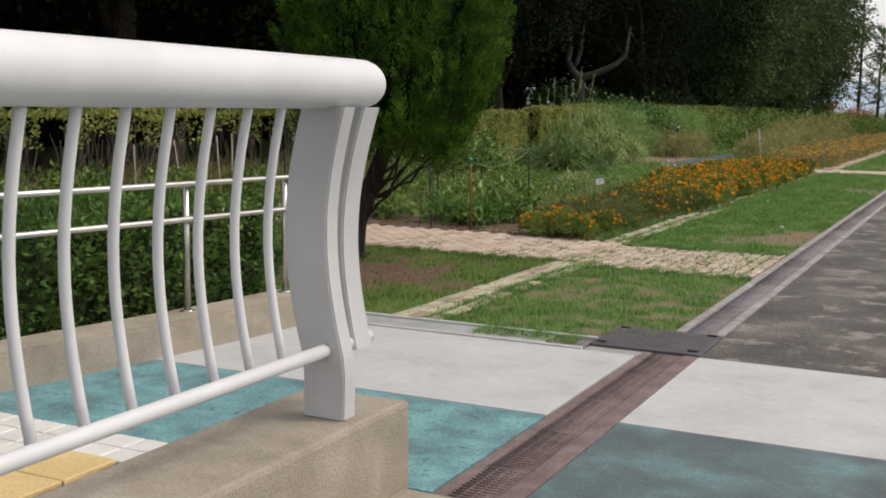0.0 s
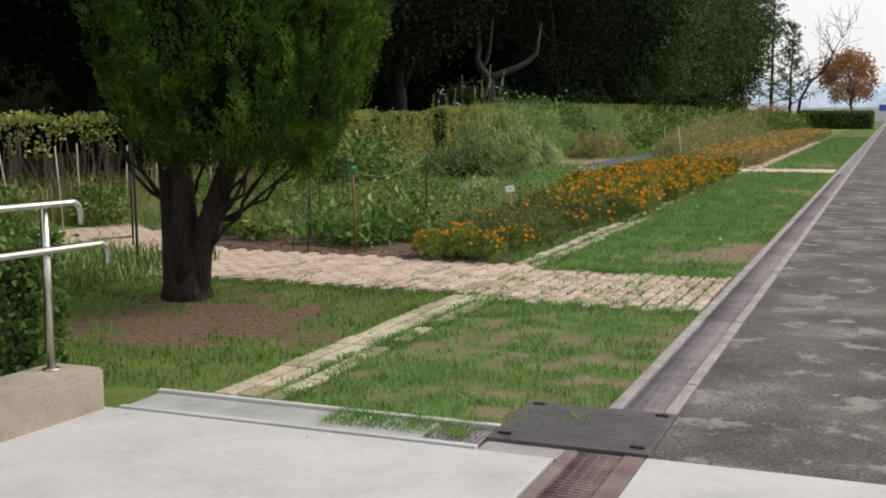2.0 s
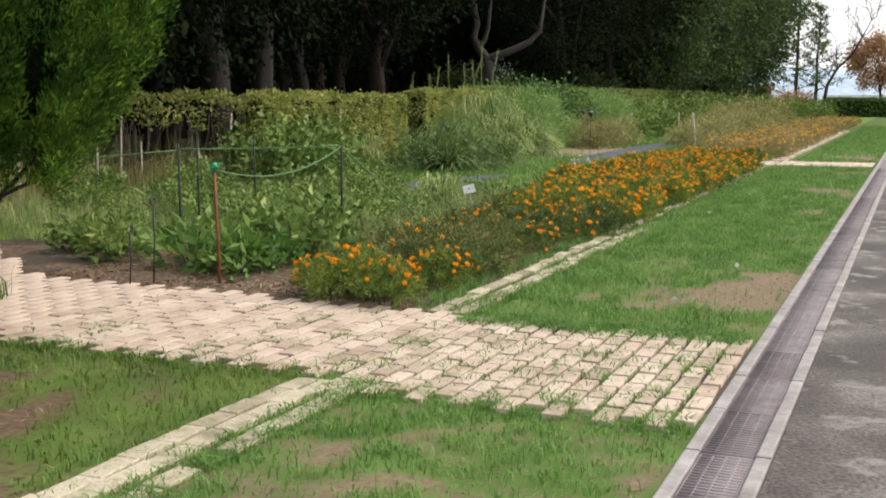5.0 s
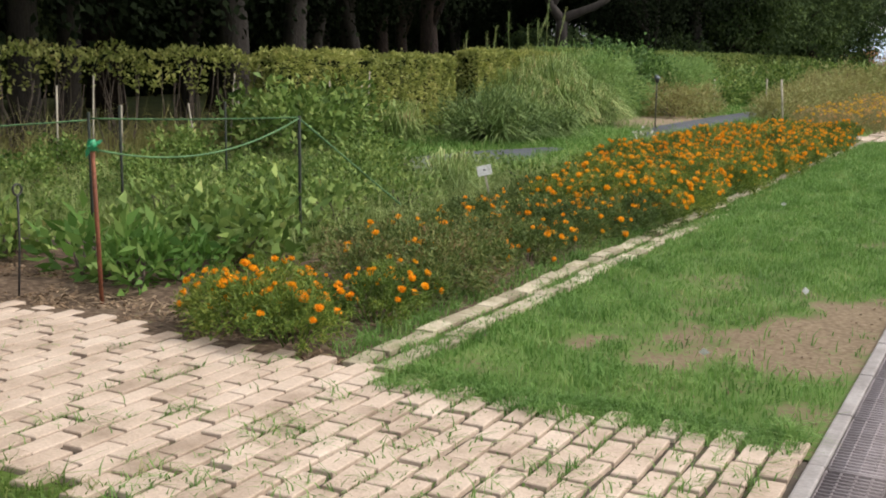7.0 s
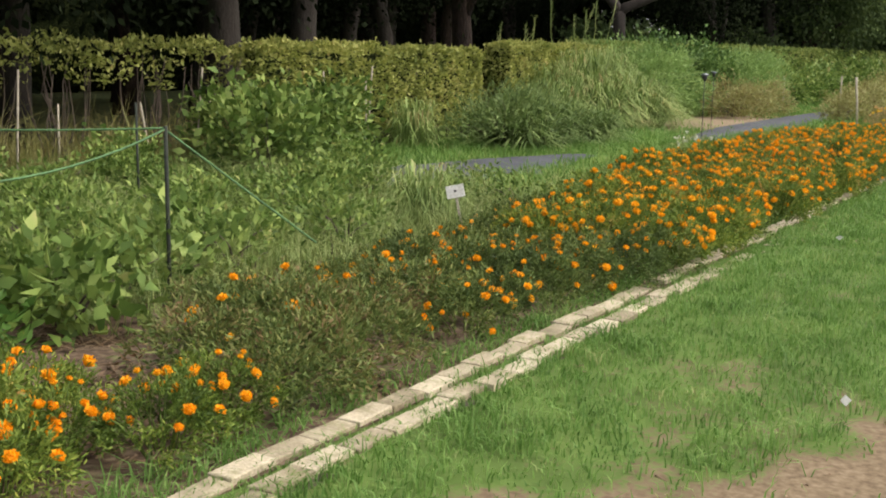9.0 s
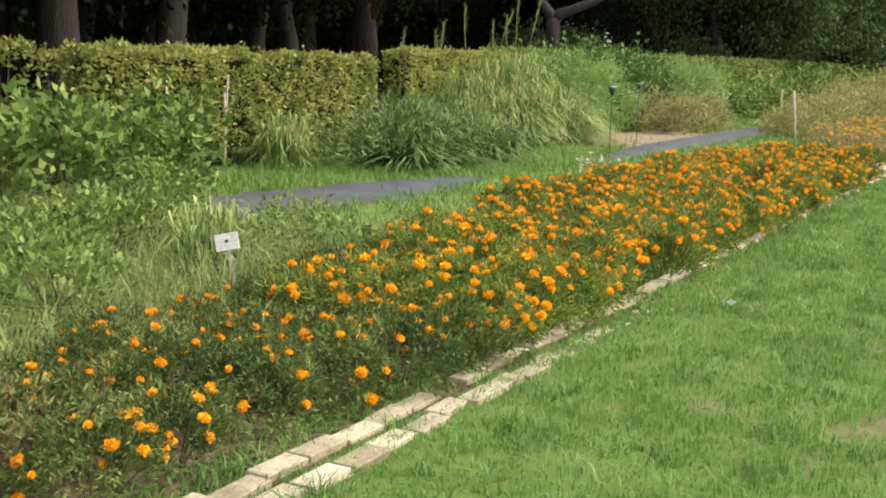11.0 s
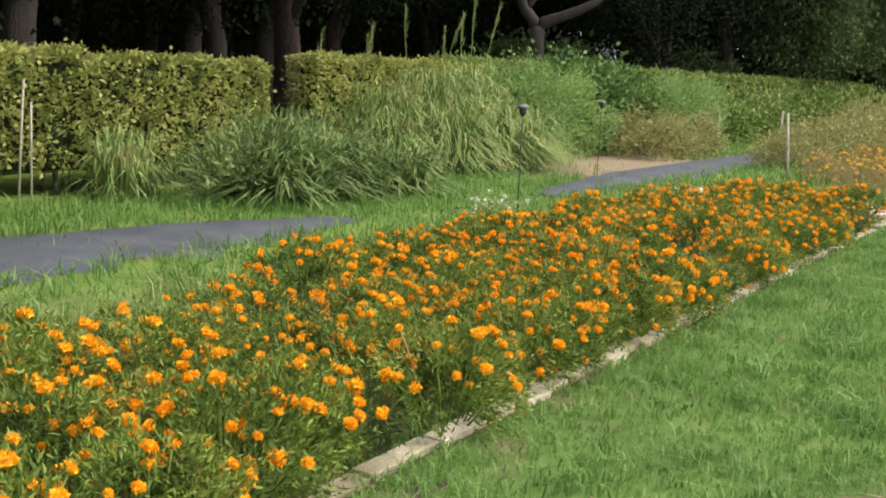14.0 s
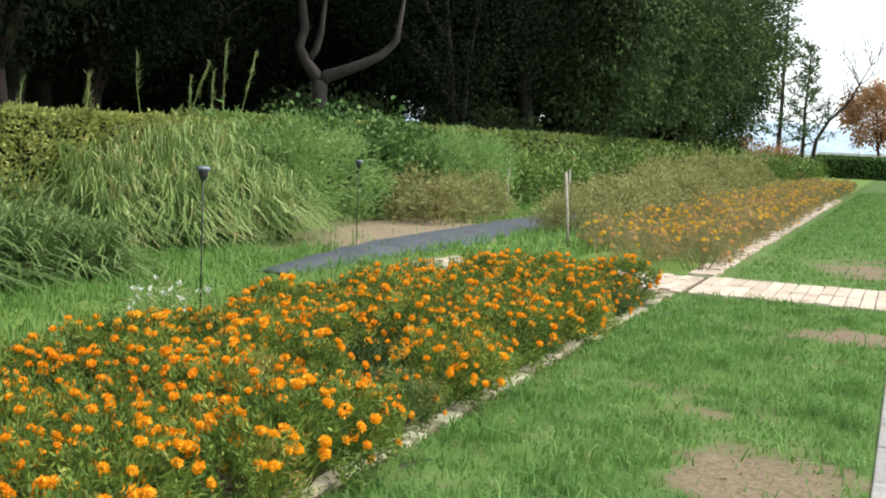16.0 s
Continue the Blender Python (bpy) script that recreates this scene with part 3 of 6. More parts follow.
turf("grass", -3.34, -1.82, 6.68, 9.75, 13000, 0.05, 0.006, lawn_cover, "short green grass blades with bare gaps")
turf("grass", -8.5, -3.66, 6.66, 9.95, 20000, 0.055, 0.007, left_cover, "thin grass under the clipped conifer", L_GRASST)
turf("grass", -3.62, -1.82, 11.5, 17.5, 30000, 0.05, 0.006, lawn_cover, "fresh green lawn grass")
turf("grass", -3.64, -1.82, 17.5, 27.5, 34000, 0.055, 0.008, lawn_cover, "fresh green lawn grass with tufts")
turf("grass", -3.4, -1.82, 29, 60, 20000, 0.06, 0.014, lawn_cover, "far green lawn grass")
tufty = lambda P: lawn_cover(P) * 3.2 * np.clip(values(P, 2.3, 71.0) + 0.35 * (values(P, 7.0, 5.0) - 0.5) - 0.52, 0, 1) + 0.2
turf("grass", -3.6, -1.83, 11.5, 19.5, 16000, 0.085, 0.007, tufty, "longer tufts standing in the lawn", lean=0.7)
turf("grass", -3.6, -1.83, 19.5, 27.5, 19000, 0.10, 0.009, tufty, "longer tufts standing in the lawn", lean=0.7)
turf("grass", -3.34, -1.83, 6.68, 9.75, 5500, 0.07, 0.006, tufty, "longer tufts standing in the lawn", lean=0.7)
turf("lawn_litter", -3.6, -1.83, 6.7, 27.4, 2600, 0.012, 0.014, lambda P: 1.1 - lawn_cover(P), "dry leaf bits lying in the lawn", L_LITTER, lo=0.3, lean=2.5)


# ---- bricks ----
def brick_mesh(name, lx, ly, h, seed):
    bm = bmesh.new()
    bmesh.ops.create_cube(bm, size=1)
    r = random.Random(seed)
    for v in bm.verts:
        v.co = Vector((v.co.x * lx * (1 + r.uniform(-0.035, 0.035)), v.co.y * ly * (1 + r.uniform(-0.015, 0.015)), v.co.z * h))
    top = [e for e in bm.edges if e.verts[0].co.z > 0 and e.verts[1].co.z > 0]
    bmesh.ops.bevel(bm, geom=top, offset=0.0035, segments=1, affect="EDGES")
    me = bpy.data.meshes.new(name)
    bm.to_mesh(me)
    bm.free()
    return me


class Paving:
    """Places bricks as parts of a bed, the first so many singly, the rest in one joined mesh."""

    def __init__(self, bed, name, material, lx, ly, h, limit=290, joined_label=""):
        self.bed, self.name, self.material, self.limit, self.count = bed, name, material, limit, 0
        self.kinds = [brick_mesh(name, lx, ly, h, s) for s in range(7)]
        for me in self.kinds:
            me.materials.append(material)
        self.rest, self.h, self.joined_label = [], h, joined_label

    def lay(self, x, y, z, turn=0.0, scale=1.0, tilt=0.006):
        me = random.choice(self.kinds)
        m = Matrix.LocRotScale((x, y, z - self.h / 2), Euler((random.gauss(0, tilt), random.gauss(0, tilt), turn + random.gauss(0, 0.006))), (scale, scale, 1))
        self.count += 1
        if self.count <= self.limit:
            ob = new(self.name, me)
            ob.parent, ob.matrix_basis = self.bed, m
        else:
            self.rest.append((me, m))

    def close(self):
        if not self.rest:
            return
        vs, fs, off = [], {}, 0
        for me, m in self.rest:
            co = np.array([(m @ v.co)[:] for v in me.vertices])
            vs.append(co)
            for p in me.polygons:
                fs.setdefault(len(p.vertices), []).append([i + off for i in p.vertices])
            off += len(co)
        ob = solid(self.name + "s_joined", grow(np.concatenate(vs), [np.array(f) for f in fs.values()], self.name), self.material, self.bed)
        tagged(ob, kind="stuff")


path_bed = part("brick_path", block(-3.5, -1.79, 9.9, 11.38, -0.2, -0.006), M_JOINT)
part("bedding", block(-7.3, -3.502, 10.03, 11.5, -0.2, -0.007), M_JOINT, path_bed)
part("bedding", block(-9.6, -7.0, 11.502, 13.4, -0.2, 0.004), M_JOINT, path_bed)
tagged(path_bed, "joint soil under the pale brick cross path", "path", kind="structure")


def on_path(x, y):
    if x > -3.45:
        return 9.8 < y < 11.48 - 0.02 * (x + 3.45)
    if x > -7.0:
        return 10.02 + 0.03 * (x + 3.45) < y < 11.62 + 0.05 * max(0, -x - 4.7)
    return 10.0 + 0.45 * (-7.0 - x) < y < 11.75 + 0.75 * (-7.0 - x)


# ---- drain along the road ----
drain = part("drain_channel", block(-1.765, -1.525, -8, 140, -0.3, -0.06), M_PIT)
tagged(drain, "concrete drain channel with steel gratings beside the path", "drain", kind="structure")
for x0, x1 in ((-1.80, -1.744), (-1.546, -1.491)):
    y = 7.1
    while y < 60:
        d = 0.6 if y < 26 else 4.0
        part("drain_kerb", block(x0, x1, y + 0.003, y + d - 0.003, -0.2, 0.012 + random.uniform(-0.003, 0.003), 0.008), M_DRAIN, drain)
        y += d
    part("drain_kerb", block(x0, x1, 60, 140, -0.2, 0.01, 0.008), M_DRAIN, drain)
part("drain_kerb", block(-1.815, -1.765, -8, 6.44, -0.2, 0.006, 0.006, 0), M_RUST, drain)
part("drain_kerb", block(-1.575, -1.49, -8, 6.44, -0.2, 0.008, 0.006, 0), M_RUST, drain)


def grate_mesh(name, w, length, material, pitch):
    """A grating: two side bars, long bars and cross bars."""
    boxes = [(-w / 2, -w / 2 + 0.006, -length / 2, length / 2), (w / 2 - 0.006, w / 2, -length / 2, length / 2),
             (-w / 2, w / 2, -length / 2, -length / 2 + 0.012), (-w / 2, w / 2, length / 2 - 0.012, length / 2)]
    k = -length / 2 + pitch
    while k < length / 2 - 0.02:
        boxes.append((-w / 2, w / 2, k, k + pitch * 0.36))
        k += pitch
    for s in (-0.25, 0, 0.25):
        boxes.append((w * s - 0.004, w * s + 0.004, -length / 2, length / 2))
    V, F = [], []
    for n_, (a, b, c, d) in enumerate(boxes):
        z = 0.0 if n_ < len(boxes) - 3 else -0.002
        o = len(V)
        V += [(a, c, z), (b, c, z), (b, d, z), (a, d, z), (a, c, -0.02), (b, c, -0.02), (b, d, -0.02), (a, d, -0.02)]
        F += [[o, o + 1, o + 2, o + 3], [o + 4, o, o + 3, o + 7], [o + 1, o + 5, o + 6, o + 2], [o, o + 4, o + 5, o + 1], [o + 3, o + 2, o + 6, o + 7]]
    me = grow(np.array(V), np.array(F), name)
    me.materials.append(material)
    return me


G_NEAR = grate_mesh("grate", 0.19, 0.588, M_GRATED, 0.03)
G_RUST = grate_mesh("grate", 0.186, 0.592, M_RUST, 0.03)
for k in range(34):
    ob = new("grate", G_NEAR)
    ob.parent = drain
    ob.location = (-1.645, 7.4 + 0.6 * k, 0.004 + random.uniform(-0.003, 0.003))
part("grate", block(-1.74, -1.55, 27.5, 140, -0.03, 0.002), M_GRATED, drain)
for k in range(8):
    ob = new("grate", G_RUST)
    ob.parent = drain
    ob.location = (-1.67, 6.14 - 0.6 * k, 0.002)

cover_plate = new("drain_cover")
cover_plate.location = (-1.82, 6.79, 0)
tagged(cover_plate, "dark ribbed steel cover over the drain pit", "drain cover")
part("plate", block(-0.35, 0.34, -0.33, 0.31, -0.02, 0.016, 0.006), M_PLATE, cover_plate)
for k in range(16):
    part("rib", block(-0.33, 0.32, -0.3 + 0.0385 * k, -0.283 + 0.0385 * k, 0.012, 0.0172, 0.001), M_PLATE, cover_plate)
for x, y in ((-0.29, -0.26), (0.28, -0.26), (-0.29, 0.25), (0.28, 0.25)):
    part("lifting_eye", block(x - 0.03, x + 0.03, y - 0.012, y + 0.012, 0.016, 0.028, 0.005), M_BLACK, cover_plate)

cross_drain = part("drain_cross", block(-3.96, -2.17, 6.325, 6.655, -0.25, -0.03), M_PIT)
tagged(cross_drain, "galvanised grating strip at the edge of the lawn", "drain", kind="structure")
part("rim", block(-3.96, -2.17, 6.324, 6.36, -0.1, 0.012, 0.004), M_SLAB, cross_drain)
part("rim", block(-3.96, -2.17, 6.62, 6.658, -0.1, 0.02, 0.004), M_SLAB, cross_drain)
for k in range(3):
    part("cover_slab", block(-3.95 + 0.505 * k, -3.45 + 0.505 * k, 6.362, 6.618, -0.05, 0.004 + 0.001 * k, 0.004), M_COVER, cross_drain)
G_WIDE = grate_mesh("grate", 0.25, 0.23, M_GRATE, 0.022)
ob = new("grate", G_WIDE)
ob.parent = cross_drain
ob.rotation_euler, ob.location = (0, 0, radians(90)), (-2.30, 6.49, 0.004)

# ---- railing on its plinth ----
plinth = part("plinth_wall", block(-2.14, -1.745, -8, 3.31, -0.1, 0.45, 0.018, 5, 0.006), M_CONC)
tagged(plinth, "pitted weathered concrete plinth under the white railing", "wall", kind="structure")
footing = part("plinth_footing", block(-1.745, -1.50, -8, 3.27, -0.1, 0.15, 0.012, 4, 0.004), M_CONC)
tagged(footing, "low concrete step at the foot of the plinth", "wall", kind="structure")

railing = new("railing")
railing.location = (-1.866, 2.951, 0.452)
railing.scale = (0.868, 0.868, 0.868)
tagged(railing, "white painted metal railing with bowed balusters on a plinth", "railing")


def in_rail(p):
    return [(x + 2.15, y - 3.4, z - 0.30) for x, y, z in p]


ys = np.concatenate([np.linspace(-7.9, 3.56, 30), 3.655 + 0.095 * np.sin(np.linspace(0, np.pi / 2, 7))])
rad = np.concatenate([np.full(30, 0.092), 0.092 * np.maximum(0.12, np.cos(np.linspace(0.25, np.pi / 2, 7)) ** 0.5)])
pipe("top_rail", in_rail([(-2.15, y, 1.525) for y in ys]), rad, M_WHITE, railing, "thick white rounded handrail tube", seg=24)
pipe("bottom_rail", in_rail([(-2.15, y, 0.555) for y in np.linspace(-7.9, 3.72, 12)]), 0.026, M_WHITE, railing, seg=14)
pipe("end_cap", in_rail([(-2.15, 3.72, 0.555), (-2.15, 3.732, 0.555)]), [0.027, 0.02], M_WHITE, railing, seg=14)


def bow(z):
    """How far a baluster bends away from the path at a height."""
    return -0.075 * math.sin(math.pi * min(1, max(0, (z - 0.5) / 1.0)))


zs = np.linspace(0.57, 1.45, 12)
for k in range(42):
    y = 3.16 - 0.188 * k
    pipe("baluster", in_rail([(-2.15 + bow(z), y, z) for z in zs]), 0.0165, M_WHITE, railing, seg=10)


def post_plate(y0, y1, w_top, w_mid, w_foot, low=0.30, shift=0.0, shift_low=0.0):
    """One bowed flat plate of the end post."""
    bm = bmesh.new()
    rows = []
    for z in np.linspace(low, 1.44, 16):
        u = (z - 0.30) / 1.17
        w = (1 - u) ** 2 * w_foot + 2 * u * (1 - u) * w_mid + u * u * w_top
        c = -2.15 + 1.15 * bow(z) + 0.012 + shift_low + (shift - shift_low) * u
        rows.append([bm.verts.new((c + sx * w / 2 + 2.15, y - 3.4, z - 0.30)) for sx, y in ((-1, y0), (1, y0), (1, y1), (-1, y1))])
    for a, b in zip(rows, rows[1:]):
        for i in range(4):
            bm.faces.new((a[i], a[(i + 1) % 4], b[(i + 1) % 4], b[i]))
    bm.faces.new(rows[0][::-1]), bm.faces.new(rows[-1])
    bmesh.ops.recalc_face_normals(bm, faces=bm.faces[:])
    bmesh.ops.bevel(bm, geom=[e for e in bm.edges if abs(e.verts[0].co.z - e.verts[1].co.z) > 0.02], offset=0.006, segments=2, affect="EDGES")
    return bm


for base in (3.465, 0.9, -1.6, -4.1):
    part("post", post_plate(base - 0.05, base + 0.034, 0.18, 0.185, 0.175, 0.30, -0.012, -0.024), M_GREYP, railing, "grey painted bowed post plate")
    part("post", post_plate(base + 0.105, base + 0.225, 0.05, 0.042, 0.05, 0.53, 0.046, 0.0), M_GREYP, railing, "grey painted bowed post plate")
    part("bolt", block(-0.055, -0.037, base - 3.4 - 0.054, base - 3.4 - 0.046, 0.05, 0.068, 0.003), M_GREYP, railing)

# ---- white tiles ----
tile_bed = part("tile_floor", block(-4.6, -2.15, -3, 3.648, -0.05, -0.006), M_JOINT)
tagged(tile_bed, "white square tiles with an ochre guide strip", "floor", kind="structure")
T_W, T_Y = brick_mesh("tile", 0.142, 0.142, 0.02, 3), brick_mesh("tile", 0.292, 0.292, 0.024, 4)
T_W.materials.append(M_TILE), T_Y.materials.append(M_TILEY)
for i in range(16):
    for j in range(15):
        x, y = -2.23 - 0.15 * i, 3.57 - 0.15 * j
        if -3.43 < x < -3.07 and y < 3.36:
            continue
        ob = new("tile", T_W)
        ob.parent, ob.location = tile_bed, (x, y, -0.002)
for j in range(7):
    ob = new("tactile_tile", T_Y)
    ob.parent, ob.location = tile_bed, (-3.25, 3.21 - 0.3 * j, 0.0)

# ---- kerb wall with steel handrail ----
bm = bmesh.new()
line = [(-4.75, -3.0), (-4.62, 1.0), (-4.5, 2.6), (-4.37, 3.9), (-4.18, 4.9), (-4.07, 5.6), (-4.01, 6.3)]
rows = [[bm.verts.new((x + dx, y, z)) for dx, z in ((0, -0.1), (0.0, 0.2), (-0.30, 0.2), (-0.30, -0.1))] for x, y in line]
for a, b in zip(rows, rows[1:]):
    for i in range(4):
        bm.faces.new((a[i], b[i], b[(i + 1) % 4], a[(i + 1) % 4]))
bm.faces.new(rows[0]), bm.faces.new(rows[-1][::-1])
bmesh.ops.recalc_face_normals(bm, faces=bm.faces[:])
bmesh.ops.bevel(bm, geom=bm.edges[:], offset=0.015, segments=2, affect="EDGES")
kerb_wall = part("kerb_wall", bm, M_CONC)
tagged(kerb_wall, "low weathered concrete kerb wall under the steel handrail", "wall", kind="structure")

handrail = new("handrail")
handrail.location = (-4.15, 5.2, 0.2)
tagged(handrail, "double stainless steel handrail on the kerb wall", "handrail")


def in_hand(p):
    return [(x + 4.15, y - 5.2, z - 0.2) for x, y, z in p]


def rail_x(y):
    return np.interp(y, [-3, 1, 3.9, 4.9, 6.6], [-4.88, -4.75, -4.5, -4.32, -4.12])


for name_y, z, y_end in (("upper", 0.97, 6.34), ("lower", 0.76, 6.50)):
    pts = [(rail_x(y), y, z) for y in np.linspace(-3, y_end - 0.06, 14)]
    pts += [(rail_x(y_end), y_end - 0.06 + 0.06 * math.sin(a), z - 0.06 + 0.06 * math.cos(a)) for a in np.linspace(0.25, math.pi / 2, 5)]
    pts += [(rail_x(y_end), y_end, z - 0.11)]
    pipe("rail", in_hand(pts), 0.018, M_STEEL, handrail, seg=12)
for y in (6.16, 5.28, 4.0, 2.7, 1.2):
    post = pipe("post", in_hand([(rail_x(y) - 0.03, y, 0.2), (rail_x(y) - 0.03, y, 0.965)]), 0.02, M_STEEL, handrail, seg=12)
    pipe("bracket", in_hand([(rail_x(y) - 0.03, y, 0.74), (rail_x(y), y, 0.735), (rail_x(y), y, 0.755)]), 0.008, M_STEEL, handrail)
    pipe("base_plate", in_hand([(rail_x(y) - 0.03, y, 0.198), (rail_x(y) - 0.03, y, 0.208)]), 0.042, M_STEEL, handrail, seg=14)


# ---- trees and shrubs: helpers ----
def ball_points(n, centre, radii, shell=0.55, low=-1.0):
    """Points in the outer part of an ellipsoid with an uneven outline, and their outward ways."""
    d = unit(rng.normal(size=(n * 2, 3)))
    d = d[d[:, 2] > low][:n]
    r = rng.uniform(shell, 1.0, len(d)) ** 0.6
    bump = np.array([noise.noise(Vector(v * 2.6) + Vector(centre)) for v in d])
    P = np.asarray(centre) + d * np.asarray(radii) * (r * (1 + 0.28 * bump))[:, None]
    return P, d


def clumped(n, clumps, spread, leaf, width, droop=0.0):
    """Leaves in clumps: clumps are (point, outward way) rows."""
    C_, D_ = clumps
    k = rng.integers(0, len(C_), n)
    P = C_[k] + rng.normal(size=(n, 3)) * spread
    D = D_[k] + rng.normal(size=(n, 3)) * 0.8
    D[:, 2] -= droop
    return leaves(P, D, leaf, width)


def bent(p, q, sag, n=7, wob=0.04):
    """A crooked line from p to q."""
    p, q = np.asarray(p, float), np.asarray(q, float)
    t = np.linspace(0, 1, n)[:, None]
    L = p + (q - p) * t
    L[:, 2:3] += sag * np.sin(np.pi * t)
    L[1:-1] += rng.normal(size=(n - 2, 3)) * wob * np.linalg.norm(q - p) * 0.35
    return L


def broad_tree(name, height, trunk_r, crown_r, crown_low, n_leaf, leaf, leaf_mat, bark, label, category="tree", limbs=7, spread=0.28):
    """A tapered trunk with limbs and a crown of leaf clumps, standing at the origin."""
    tree = new(name)
    tagged(tree, label, category)
    top = crown_low + (height - crown_low) * 0.75
    lean = rng.normal(size=2) * 0.04 * height
    runs = [(bent((0, 0, -0.05), (lean[0], lean[1], top), 0, 10, 0.02), np.linspace(trunk_r, trunk_r * 0.18, 10))]
    runs[0][1][0] *= 1.35
    centre = np.array([lean[0] * 0.8, lean[1] * 0.8, (height + crown_low) / 2])
    radii = np.array([crown_r, crown_r, (height - crown_low) / 2])
    cp, cd = ball_points(max(40, n_leaf // 55), centre, radii, 0.35)
    for i in range(limbs):
        z = crown_low * 0.7 + (top - crown_low * 0.7) * (i + 0.3) / limbs
        start = np.array([lean[0] * z / top, lean[1] * z / top, z])
        end = cp[rng.integers(0, len(cp))]
        if end[2] < z:
            end = end + np.array([0, 0, z - end[2] + 0.3])
        r0 = trunk_r * (0.55 - 0.3 * i / limbs)
        runs.append((bent(start, end, 0.15, 7, 0.06), np.linspace(r0, r0 * 0.2, 7)))
    pipes("trunk", runs, bark, tree, seg=8)
    V, F = clumped(n_leaf, (cp, cd), spread, leaf, leaf * 0.62, 0.15)
    solid("crown", grow(V, F, "crown"), leaf_mat, tree)
    return tree


def shrub(name, radii, n, leaf, width, material, label, category="shrub", spread=0.06, clumps=60, shell=0.4, up=0.3, core=None):
    """A low leafy bush on the origin: stems in it and leaf clumps over it."""
    ob = new(name)
    tagged(ob, label, category)
    cp, cd = ball_points(clumps, (0, 0, radii[2] * 0.45), (radii[0], radii[1], radii[2] * 0.55), shell, -0.8)
    cp[:, 2] = np.maximum(cp[:, 2], 0.03)
    runs = [(bent((rng.normal() * 0.04, rng.normal() * 0.04, -0.02), cp[k], 0.05, 5, 0.05), np.linspace(0.008, 0.003, 5)) for k in range(0, len(cp), 6)]
    tagged(pipes("stalk_tangle", runs, M_TWIG, ob, seg=5), kind="stuff")
    C_ = cd.copy()
    C_[:, 2] += up
    V, F = clumped(n, (cp, C_), spread, leaf, width)
    V[:, 2] = np.maximum(V[:, 2], 0.004)
    solid("leaves", grow(V, F, "leaves"), material, ob)
    return ob


def tussock(name, r, h, n, w, material, label, category="grass", arch=1.0):
    """A clump of long arching blades."""
    a = rng.uniform(0, 2 * np.pi, n)
    rad = r * 0.45 * np.sqrt(rng.uniform(0, 1, n))
    base = np.stack([rad * np.cos(a), rad * np.sin(a), np.full(n, -0.01)], 1)
    b = a + rng.normal(size=n) * 1.2
    out = np.stack([np.cos(b), np.sin(b), np.zeros(n)], 1)
    u = rng.uniform(0, 1, n)
    H = h * (0.32 + 0.8 * u)
    R = arch * r * (1.05 - 0.72 * u) * rng.uniform(0.55, 1.0, n)
    side = np.stack([-np.sin(b), np.cos(b), np.zeros(n)], 1) * (w * rng.uniform(0.6, 1.3, n))[:, None]
    rings = []
    for t, ww in ((0, 0.7), (0.35, 1.0), (0.65, 0.9), (0.88, 0.55), (1.0, 0.05)):
        z = H * (1.75 * t - (1.1 + 0.55 * (1 - u)) * t ** 2.2)
        p = base + out * (R * t ** 1.5)[:, None]
        p[:, 2] = np.maximum(0.005, z)
        rings += [p - side * ww / 2, p + side * ww / 2]
    V = np.stack(rings, 1).reshape(-1, 3)
    o = 10 * np.arange(n)[:, None]
    F = np.concatenate([o + np.array([[2 * k, 2 * k + 1, 2 * k + 3, 2 * k + 2]]) for k in range(4)])
    ob = new(name)
    tagged(solid("foliage", grow(V, F, "foliage"), material, ob), kind="stuff")
    return tagged(ob, label, category)


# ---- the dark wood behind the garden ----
w1 = broad_tree("wood_tree", 9.5, 0.20, 3.2, 1.9, 26000, 0.115, L_WOOD, M_BARKG, "tall evergreen tree with the shade of the wood in its leaf colour", spread=0.36)
w2 = broad_tree("wood_tree", 11.0, 0.26, 3.6, 2.4, 28000, 0.12, L_WOOD, M_BARKG, "tall evergreen tree with the shade of the wood in its leaf colour", spread=0.38)
w3 = broad_tree("wood_tree", 8.5, 0.23, 2.8, 2.5, 24000, 0.11, L_WOOD, M_BARK, "tall evergreen tree with the shade of the wood in its leaf colour", spread=0.34)
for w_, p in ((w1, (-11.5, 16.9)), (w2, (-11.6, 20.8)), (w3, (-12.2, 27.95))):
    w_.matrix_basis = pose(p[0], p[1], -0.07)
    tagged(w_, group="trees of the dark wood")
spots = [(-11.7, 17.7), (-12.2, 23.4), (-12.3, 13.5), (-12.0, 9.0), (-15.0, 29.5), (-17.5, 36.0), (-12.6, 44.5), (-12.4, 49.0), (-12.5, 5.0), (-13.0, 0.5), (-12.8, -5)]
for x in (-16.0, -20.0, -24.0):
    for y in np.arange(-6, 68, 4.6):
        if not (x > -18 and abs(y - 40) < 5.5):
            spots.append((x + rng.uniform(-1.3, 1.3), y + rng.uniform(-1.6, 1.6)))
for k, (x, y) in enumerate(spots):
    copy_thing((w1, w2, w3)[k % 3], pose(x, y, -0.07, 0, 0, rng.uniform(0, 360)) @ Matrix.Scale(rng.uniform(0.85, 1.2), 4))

M_BARKF = surface("pale_grey_bark", [(0.3, (0.018, 0.014, 0.013)), (0.7, (0.046, 0.038, 0.034))], 6, fine=50, fine_mix=0.15, bump=0.6, rough=0.9, stretch=(1, 1, 0.3))

